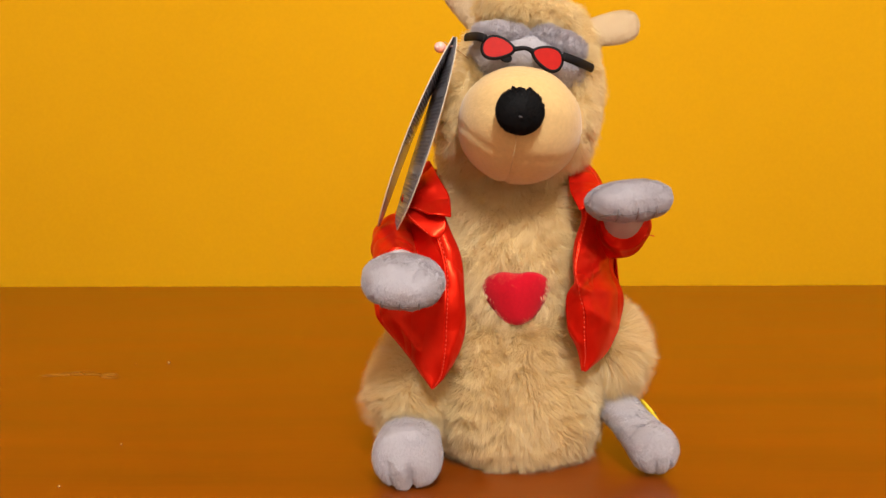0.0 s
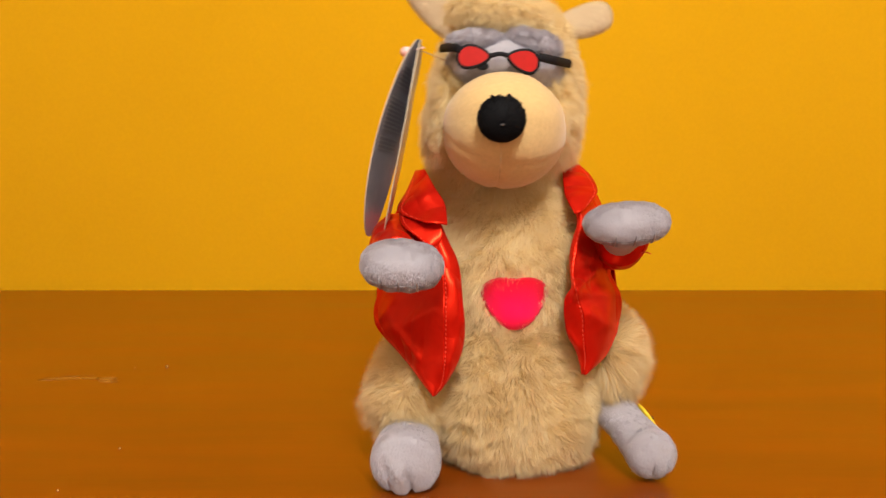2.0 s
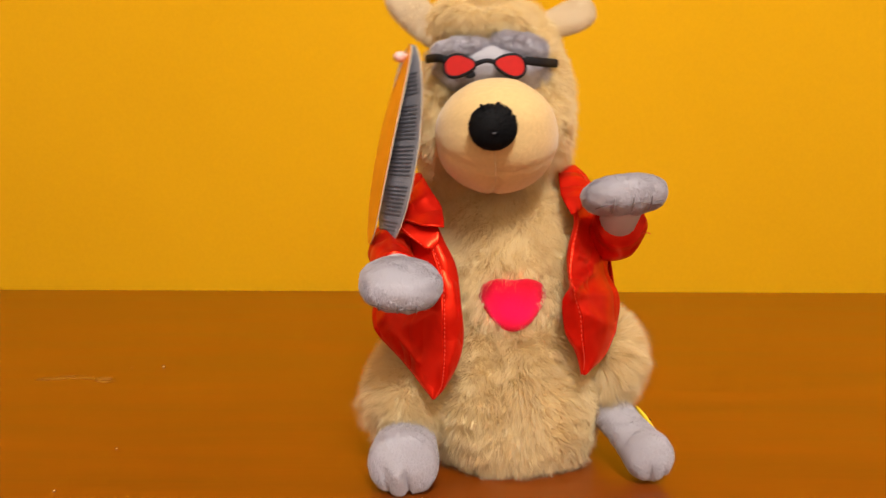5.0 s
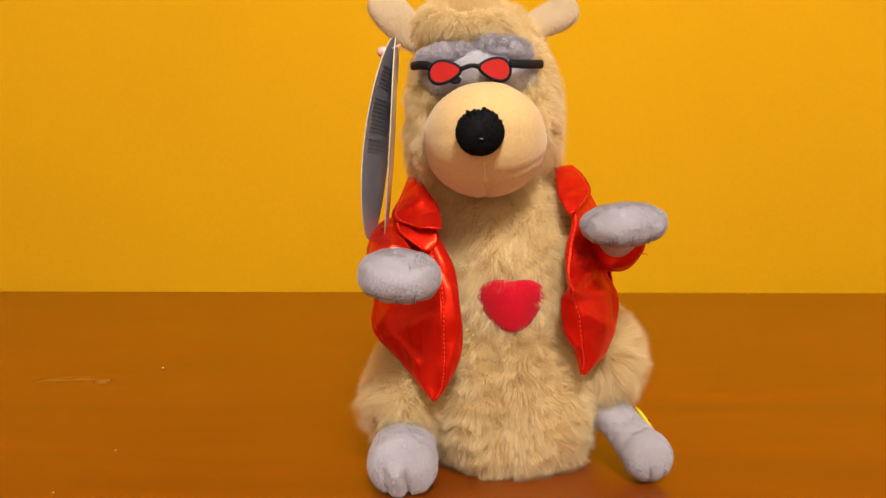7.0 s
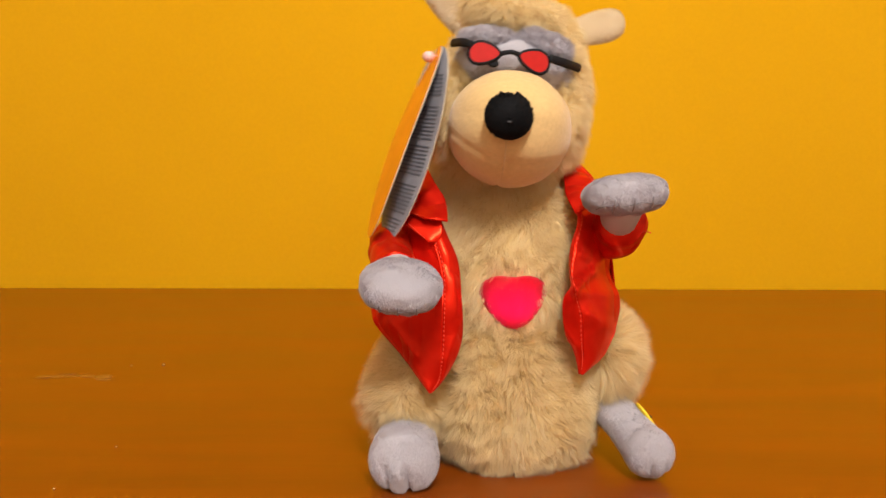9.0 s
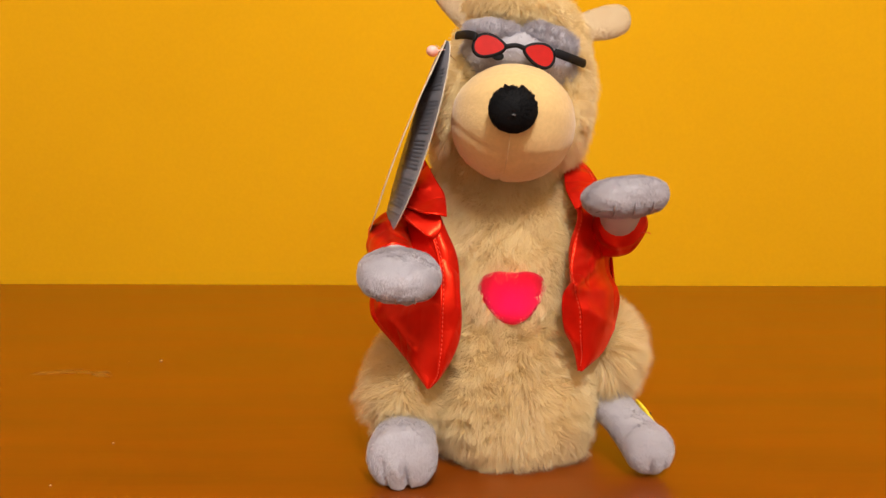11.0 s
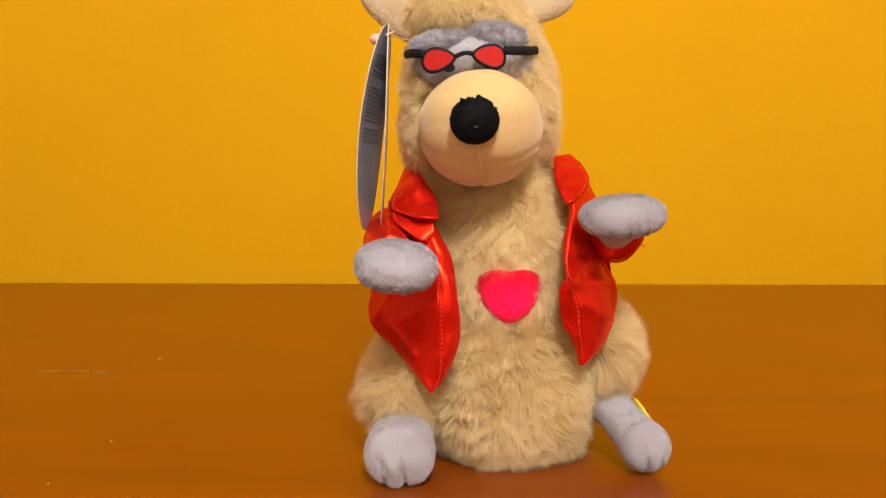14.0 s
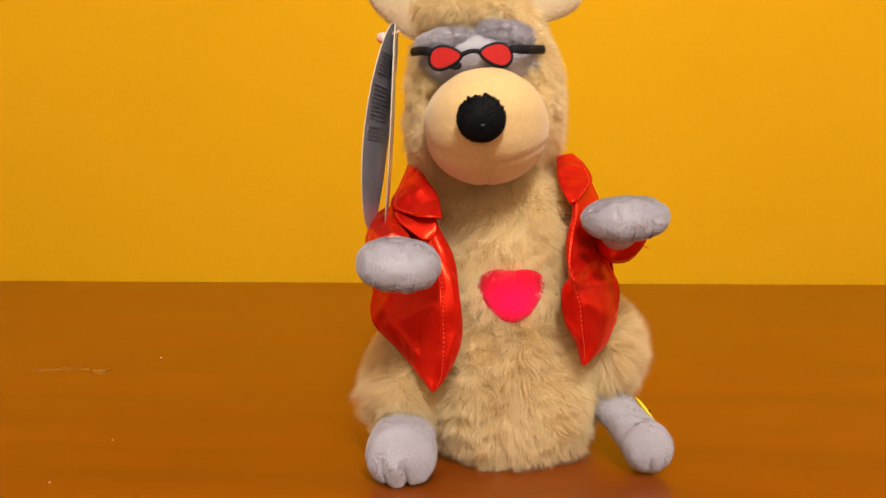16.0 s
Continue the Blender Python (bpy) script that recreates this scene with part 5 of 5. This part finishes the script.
    walk(arm_left, [
        (0, arm_left_pose(-4.6)), (0.1, arm_left_pose(-4.6)), (0.2, arm_left_pose(-4.8)), (0.3, arm_left_pose(-4.8)),
        (0.4, arm_left_pose(-3.5)), (0.5, arm_left_pose(2.2)), (0.6, arm_left_pose(-2.7)), (0.7, arm_left_pose(-5.5)),
        (0.8, arm_left_pose(1.4)), (0.9, arm_left_pose(2.4)), (1, arm_left_pose(-3.4)), (1.1, arm_left_pose(-4.7)),
        (1.2, arm_left_pose(2.1)), (1.3, arm_left_pose(2.4)), (1.4, arm_left_pose(-2.6)), (1.5, arm_left_pose(-4.5)),
        (1.6, arm_left_pose(2.4)), (1.7, arm_left_pose(2.4)), (1.8, arm_left_pose(-2.6)), (1.9, arm_left_pose(-3.1)),
        (2, arm_left_pose(2.8)), (2.1, arm_left_pose(2.4)), (2.2, arm_left_pose(-2.7)), (2.3, arm_left_pose(-1.5)),
        (2.4, arm_left_pose(1.6)), (2.5, arm_left_pose(-0.5)), (2.6, arm_left_pose(-2.9)), (2.7, arm_left_pose(-0.6)),
        (2.8, arm_left_pose(2.1)), (2.9, arm_left_pose(2.4)), (3, arm_left_pose(-3.8)), (3.1, arm_left_pose(-1.1)),
        (3.2, arm_left_pose(2)), (3.3, arm_left_pose(1.5)), (3.4, arm_left_pose(-3.1)), (3.5, arm_left_pose(-3.2)),
        (3.6, arm_left_pose(2.4)), (3.7, arm_left_pose(1.2)), (3.8, arm_left_pose(-3.3)), (3.9, arm_left_pose(-0)),
        (4, arm_left_pose(2.8)), (4.1, arm_left_pose(0.9)), (4.2, arm_left_pose(-3.5)), (4.3, arm_left_pose(-0)),
        (4.4, arm_left_pose(2.4)), (4.5, arm_left_pose(0.9)), (4.6, arm_left_pose(-3.5)), (4.7, arm_left_pose(-0)),
        (4.8, arm_left_pose(2.4)), (4.9, arm_left_pose(0.9)), (5, arm_left_pose(-3.5)), (5.1, arm_left_pose(-0)),
        (5.2, arm_left_pose(2.4)), (5.3, arm_left_pose(0.9)), (5.4, arm_left_pose(-3.5)), (5.5, arm_left_pose(-0)),
        (5.7, arm_left_pose(0)), (6, arm_left_pose(0)), (6.3, arm_left_pose(0)), (6.4, arm_left_pose(0)), (6.5, arm_left_pose(0)),
        (7, arm_left_pose(0)), (7.5, arm_left_pose(0)), (8, arm_left_pose(0)), (8.4, arm_left_pose(0)),
        (8.5, arm_left_pose(-2.4)), (8.6, arm_left_pose(-5.3)), (8.7, arm_left_pose(-0.2)), (8.8, arm_left_pose(2.4)),
        (8.9, arm_left_pose(-0.3)), (9, arm_left_pose(-5.1)), (9.1, arm_left_pose(0.2)), (9.2, arm_left_pose(2.4)),
        (9.3, arm_left_pose(-2.1)), (9.4, arm_left_pose(-4.7)), (9.5, arm_left_pose(0.5)), (9.6, arm_left_pose(2.1)),
        (9.7, arm_left_pose(-2.3)), (9.8, arm_left_pose(-4.2)), (9.9, arm_left_pose(0.7)), (10, arm_left_pose(1.6)),
        (10.1, arm_left_pose(-2.5)), (10.2, arm_left_pose(-3.8)), (10.3, arm_left_pose(1)), (10.4, arm_left_pose(1.2)),
        (10.5, arm_left_pose(-2.8)), (10.6, arm_left_pose(-3.4)), (10.7, arm_left_pose(1.2)), (10.8, arm_left_pose(0.8)),
        (10.9, arm_left_pose(-3)), (11, arm_left_pose(-2.9)), (11.1, arm_left_pose(1.4)), (11.2, arm_left_pose(0.4)),
        (11.3, arm_left_pose(-3.6)), (11.4, arm_left_pose(-5.3)), (11.5, arm_left_pose(2.2)), (11.6, arm_left_pose(1.6)),
        (11.7, arm_left_pose(-3.1)), (11.8, arm_left_pose(-5)), (11.9, arm_left_pose(2.5)), (12, arm_left_pose(1.2)),
        (12.1, arm_left_pose(-2.6)), (12.2, arm_left_pose(-4.9)), (12.3, arm_left_pose(0.7)), (12.4, arm_left_pose(2.4)),
        (12.5, arm_left_pose(-2.1)), (12.6, arm_left_pose(-3.9)), (12.7, arm_left_pose(0.8)), (12.8, arm_left_pose(2.4)),
        (12.9, arm_left_pose(-2.6)), (13, arm_left_pose(-4.5)), (13.1, arm_left_pose(1.6)), (13.2, arm_left_pose(2.4)),
        (13.3, arm_left_pose(-2.6)), (13.4, arm_left_pose(-2.1)), (13.5, arm_left_pose(0.5)), (13.6, arm_left_pose(2.4)),
        (13.7, arm_left_pose(-2.6)), (13.8, arm_left_pose(-1.7)), (13.9, arm_left_pose(1.9)), (14, arm_left_pose(-0.2)),
        (14.1, arm_left_pose(-2.6)), (14.2, arm_left_pose(-4.9)), (14.3, arm_left_pose(2.1)), (14.4, arm_left_pose(2.4)),
        (14.5, arm_left_pose(-3.2)), (14.6, arm_left_pose(-5)), (14.7, arm_left_pose(2.2)), (14.8, arm_left_pose(2.4)),
        (14.9, arm_left_pose(-2.6)), (15, arm_left_pose(-5.1)), (15.1, arm_left_pose(2.4)), (15.2, arm_left_pose(2.4)),
        (15.3, arm_left_pose(-2.6)), (15.4, arm_left_pose(-2.9)), (15.5, arm_left_pose(2.4)), (15.6, arm_left_pose(2.4)),
        (15.7, arm_left_pose(-2.6)), (15.8, arm_left_pose(-2.1)), (15.9, arm_left_pose(2.4)), (16, arm_left_pose(0.1)),
    ])
    walk(tag, [
        (0, tag_pose(0.0178, 0.0059, 14.7, -2, -0.0015)), (0.1, tag_pose(0.0183, 0.0054, 14.7, -2, -0.0015)),
        (0.2, tag_pose(0.0183, 0.005, 14.7, -2, -0.0015)), (0.3, tag_pose(0.0187, 0.0064, 14.7, -2, -0.0015)),
        (0.4, tag_pose(0.0147, 0.0068, 11.8, -2)), (0.5, tag_pose(0.0052, 0.0033, 5.2, -6, -0.001)),
        (0.6, tag_pose(0.0025, 0.0034, 2.2, 28, -0.002, 0.003)), (0.7, tag_pose(0.0114, 0.0052, 11.3, 5, -0.002, 0.003)),
        (0.8, tag_pose(0.0135, 0.0056, 12.2, -12, -0.0015)), (0.9, tag_pose(0.0045, 0.0017, 3.7, -25, -0.0045)),
        (1, tag_pose(0.0048, 0.0031, 4.2, 9, -0.005, 0.003)), (1.1, tag_pose(0.0149, 0.0059, 12.7, -3, -0.0015)),
        (1.2, tag_pose(0.0119, 0.0061, 9.8, -10, -0.0045)), (1.3, tag_pose(0.0017, 0.0023, 2.7, -15)),
        (1.4, tag_pose(0.0051, 0.0029, 4.2, 15, -0.002, 0.003)), (1.5, tag_pose(0.0169, 0.0058, 14.2, 0, -0.0015)),
        (1.6, tag_pose(0.0107, 0.0052, 9.8, -15, -0.0045)), (1.7, tag_pose(-0.0001, 0.0003, 0.7, -15)),
        (1.8, tag_pose(0.004, 0.0029, 3.2, 14, -0.002, 0.003)), (1.9, tag_pose(0.0176, 0.0068, 14.7, -2, -0.0015)),
        (2, tag_pose(0.0095, 0.0054, 7.8, -14, -0.0045)), (2.1, tag_pose(-0.0015, 0.0002, -0.3, -13)),
        (2.2, tag_pose(0.0052, 0.0035, 5.2, 17, -0.002, 0.003)), (2.3, tag_pose(0.0186, 0.0063, 15.7, -1, -0.0015)),
        (2.4, tag_pose(0.0135, 0.0061, 12.7, -8, -0.0015)), (2.5, tag_pose(-0.0016, -0.0001, -1.3, -12)),
        (2.6, tag_pose(0.0039, 0.0028, 3.2, 4, -0.002, 0.003)), (2.7, tag_pose(0.0202, 0.006, 15.2, -4, -0.0015)),
        (2.8, tag_pose(0.0129, 0.0066, 10.8, -9, -0.0045)), (2.9, tag_pose(-0.002, -0.0005, -2.4, -12)),
        (3, tag_pose(0.0039, 0.0032, 3.2, 14, -0.002, 0.003)), (3.1, tag_pose(0.0195, 0.0068, 15.7, -3, -0.0015)),
        (3.2, tag_pose(0.0111, 0.0068, 7.8, -12, -0.0045)), (3.3, tag_pose(-0.0024, 0.0009, -2.4, -13)),
        (3.4, tag_pose(0.0046, 0.0045, 3.2, 10, -0.002, 0.003)), (3.5, tag_pose(0.0203, 0.0067, 15.2, -5, -0.0015)),
        (3.6, tag_pose(0.0103, 0.0052, 6.7, -12, -0.0045)), (3.7, tag_pose(-0.0023, -0.0008, -1.3, -13)),
        (3.8, tag_pose(0.0046, 0.0036, 4.2, 13, -0.002, 0.003)), (3.9, tag_pose(0.02, 0.0066, 15.7, -3, -0.0015)),
        (4, tag_pose(0.0097, 0.0051, 7.8, -12, -0.0045)), (4.1, tag_pose(-0.0012, -0.0016, -1.3, -12)),
        (4.2, tag_pose(0.0056, 0.0021, 4.2, 14, -0.002, 0.003)), (4.3, tag_pose(0.02, 0.0066, 15.7, -3, -0.0015)),
        (4.4, tag_pose(0.0097, 0.0051, 7.8, -12, -0.0045)), (4.5, tag_pose(-0.0012, -0.0016, -1.3, -12)),
        (4.6, tag_pose(0.0056, 0.0021, 4.2, 14, -0.002, 0.003)), (4.7, tag_pose(0.02, 0.0066, 15.7, -3, -0.0015)),
        (4.8, tag_pose(0.0097, 0.0051, 7.8, -12, -0.0045)), (4.9, tag_pose(-0.0012, -0.0016, -1.3, -12)),
        (5, tag_pose(0.0056, 0.0021, 4.2, 14, -0.002, 0.003)), (5.1, tag_pose(0.02, 0.0066, 15.7, -3, -0.0015)),
        (5.2, tag_pose(0.0097, 0.0051, 7.8, -12, -0.0045)), (5.3, tag_pose(-0.0012, -0.0016, -1.3, -12)),
        (5.4, tag_pose(0.0056, 0.0021, 4.2, 12, -0.002, 0.003)), (5.5, tag_pose(0.02, 0.0066, 15.7, -3, -0.0015)), (5.7, tag_pose(0, 0, -0, -14)),
        (6, tag_pose(0, 0, -0, -14)), (6.3, tag_pose(-0.0004, 0.0026, -0.3, -14)), (6.4, tag_pose(-0.0004, 0.0013, 0.2, -14)),
        (6.5, tag_pose(0.0005, 0.0004, 0.2, -14)), (7, tag_pose(0, 0, -0, -14)), (7.5, tag_pose(-0.0005, 0.0003, -0, -14)),
        (8, tag_pose(-0.0002, 0.0007, -0, -14)), (8.4, tag_pose(-0.0004, 0.0008, 0.2, -14)),
        (8.5, tag_pose(0.0024, 0.0027, 1.7, -8)), (8.6, tag_pose(0.0125, 0.0053, 9.8, 0)),
        (8.7, tag_pose(0.0189, 0.0065, 16.2, 14, -0.002, 0.003)), (8.8, tag_pose(0.0054, 0.0038, 3.7, -12, -0.0045)),
        (8.9, tag_pose(-0.0007, 0.0001, 1.2, 20, -0.002, 0.003)), (9, tag_pose(0.0133, 0.0058, 13.3, 14, -0.002, 0.003)),
        (9.1, tag_pose(0.0192, 0.0071, 14.7, -4, -0.0015)), (9.2, tag_pose(0.0039, 0.0029, 2.7, -14)),
        (9.3, tag_pose(0.0019, 0.002, 2.6, 4, -0.002, 0.003)), (9.4, tag_pose(0.0137, 0.0059, 13.4, 14, -0.002, 0.003)),
        (9.5, tag_pose(0.0179, 0.0067, 13.7, -4, -0.0015)), (9.6, tag_pose(0.0037, 0.0028, 2.5, -14)),
        (9.7, tag_pose(0.003, 0.0023, 3.6, 4, -0.002, 0.003)), (9.8, tag_pose(0.0142, 0.006, 13.7, 14, -0.002, 0.003)),
        (9.9, tag_pose(0.0166, 0.0063, 12.6, -4, -0.0015)), (10, tag_pose(0.0034, 0.0027, 2.3, -14)),
        (10.1, tag_pose(0.004, 0.0027, 4.5, 6, -0.002, 0.003)), (10.2, tag_pose(0.0147, 0.0061, 13.9, 12, -0.002, 0.003)),
        (10.3, tag_pose(0.0153, 0.006, 11.6, -6)), (10.4, tag_pose(0.0032, 0.0026, 2.1, -13)),
        (10.5, tag_pose(0.005, 0.003, 5.5, 10, -0.002, 0.003)), (10.6, tag_pose(0.0152, 0.0062, 14.2, 8, -0.002, 0.003)),
        (10.7, tag_pose(0.014, 0.0056, 10.6, -8, -0.0045)), (10.8, tag_pose(0.003, 0.0025, 2, -12)),
        (10.9, tag_pose(0.006, 0.0033, 6.4, 14, -0.002, 0.003)), (11, tag_pose(0.0157, 0.0063, 14.4, 4, -0.002, 0.003)),
        (11.1, tag_pose(0.0127, 0.0053, 9.6, -9, -0.0045)), (11.2, tag_pose(0.0028, 0.0024, 1.8, -8)),
        (11.3, tag_pose(0.0032, 0.0034, 3.2, 22, -0.002, 0.003)), (11.4, tag_pose(0.0139, 0.0059, 11.8, 2)),
        (11.5, tag_pose(0.0126, 0.0071, 10.8, -10, -0.0045)), (11.6, tag_pose(0.0032, 0.0031, 0.7, -18)),
        (11.7, tag_pose(0.0036, 0.0035, 3.2, 10, -0.002, 0.003)), (11.8, tag_pose(0.0147, 0.0066, 12.7, -2, -0.0015)),
        (11.9, tag_pose(0.0116, 0.0061, 10.8, -8, -0.0045)), (12, tag_pose(0.0021, 0.0016, 0.7, -10)),
        (12.1, tag_pose(0.004, 0.0041, 4.2, 22, -0.002, 0.003)), (12.2, tag_pose(0.0162, 0.0069, 12.7, 0, -0.0015)),
        (12.3, tag_pose(0.0168, 0.0071, 12.7, -10, -0.0015)), (12.4, tag_pose(0.0003, 0.002, 0.7, -18)),
        (12.5, tag_pose(0, 0.0018, 1.2, 5, -0.0035, 0.0025)), (12.6, tag_pose(0.0169, 0.0064, 12.7, -2, -0.0015)),
        (12.7, tag_pose(0.0167, 0.0067, 12.7, -6, -0.0015)), (12.8, tag_pose(-0, 0.0012, -0.3, -12)),
        (12.9, tag_pose(0.0007, 0.0024, 2.2, 12, -0.002, 0.003)), (13, tag_pose(0.0176, 0.0066, 13.7, -2, -0.0015)),
        (13.1, tag_pose(0.0165, 0.0064, 12.7, -6, -0.0015)), (13.2, tag_pose(0.0006, 0.0004, -0.3, -12)),
        (13.3, tag_pose(0.0026, 0.0015, 3.2, 12, -0.002, 0.003)), (13.4, tag_pose(0.0194, 0.0066, 15.7, -2, -0.0015)),
        (13.5, tag_pose(0.0151, 0.0068, 12.7, -6, -0.0015)), (13.6, tag_pose(-0.0008, -0.0006, -0.3, -12)),
        (13.7, tag_pose(0.0033, 0.0018, 3.2, 13, -0.002, 0.003)), (13.8, tag_pose(0.0199, 0.0069, 15.7, -5, -0.0015)),
        (13.9, tag_pose(0.0142, 0.007, 12.7, -8, -0.0015)), (14, tag_pose(-0.0014, 0.0001, -0.8, -12)),
        (14.1, tag_pose(0.0037, 0.0032, 4.2, 13, -0.002, 0.003)), (14.2, tag_pose(0.0142, 0.0068, 11.8, 0)),
        (14.3, tag_pose(0.0135, 0.0063, 11.8, -8)), (14.4, tag_pose(0.0033, 0.0023, 1.2, -13)),
        (14.5, tag_pose(0.004, 0.0032, 3.2, 15, -0.002, 0.003)), (14.6, tag_pose(0.0153, 0.0062, 12.7, -2, -0.0015)),
        (14.7, tag_pose(0.0127, 0.0062, 10.8, -8, -0.0045)), (14.8, tag_pose(0.0029, 0.0021, 0.7, -13)),
        (14.9, tag_pose(0.0044, 0.0039, 3.2, 13, -0.002, 0.003)), (15, tag_pose(0.0161, 0.0064, 12.7, -1, -0.0015)),
        (15.1, tag_pose(0.01, 0.0067, 8.8, -10, -0.0045)), (15.2, tag_pose(-0.0001, 0.0011, -0.3, -13)),
        (15.3, tag_pose(0.0041, 0.0031, 4.2, 12, -0.002, 0.003)), (15.4, tag_pose(0.0171, 0.0055, 14.7, 0, -0.0015)),
        (15.5, tag_pose(0.0106, 0.0052, 8.8, -10, -0.0045)), (15.6, tag_pose(0.001, 0.0019, -0.3, -12)),
        (15.7, tag_pose(0.0056, 0.0039, 5.2, 15, -0.002, 0.003)), (15.8, tag_pose(0.0187, 0.0068, 15.7, -3, -0.0015)),
        (15.9, tag_pose(0.0096, 0.0052, 7.8, -10, -0.0045)), (16, tag_pose(0.0004, 0.0005, -0.3, -13)),
    ])
    walk(bulb, [(0, bulb_pose(0)), (0.2, bulb_pose(0)), (0.3, bulb_pose(1)), (5.4, bulb_pose(1)), (5.5, bulb_pose(0)),
                (8.3, bulb_pose(0)), (8.4, bulb_pose(0.6)), (8.5, bulb_pose(1)), (16, bulb_pose(1))])


motions()
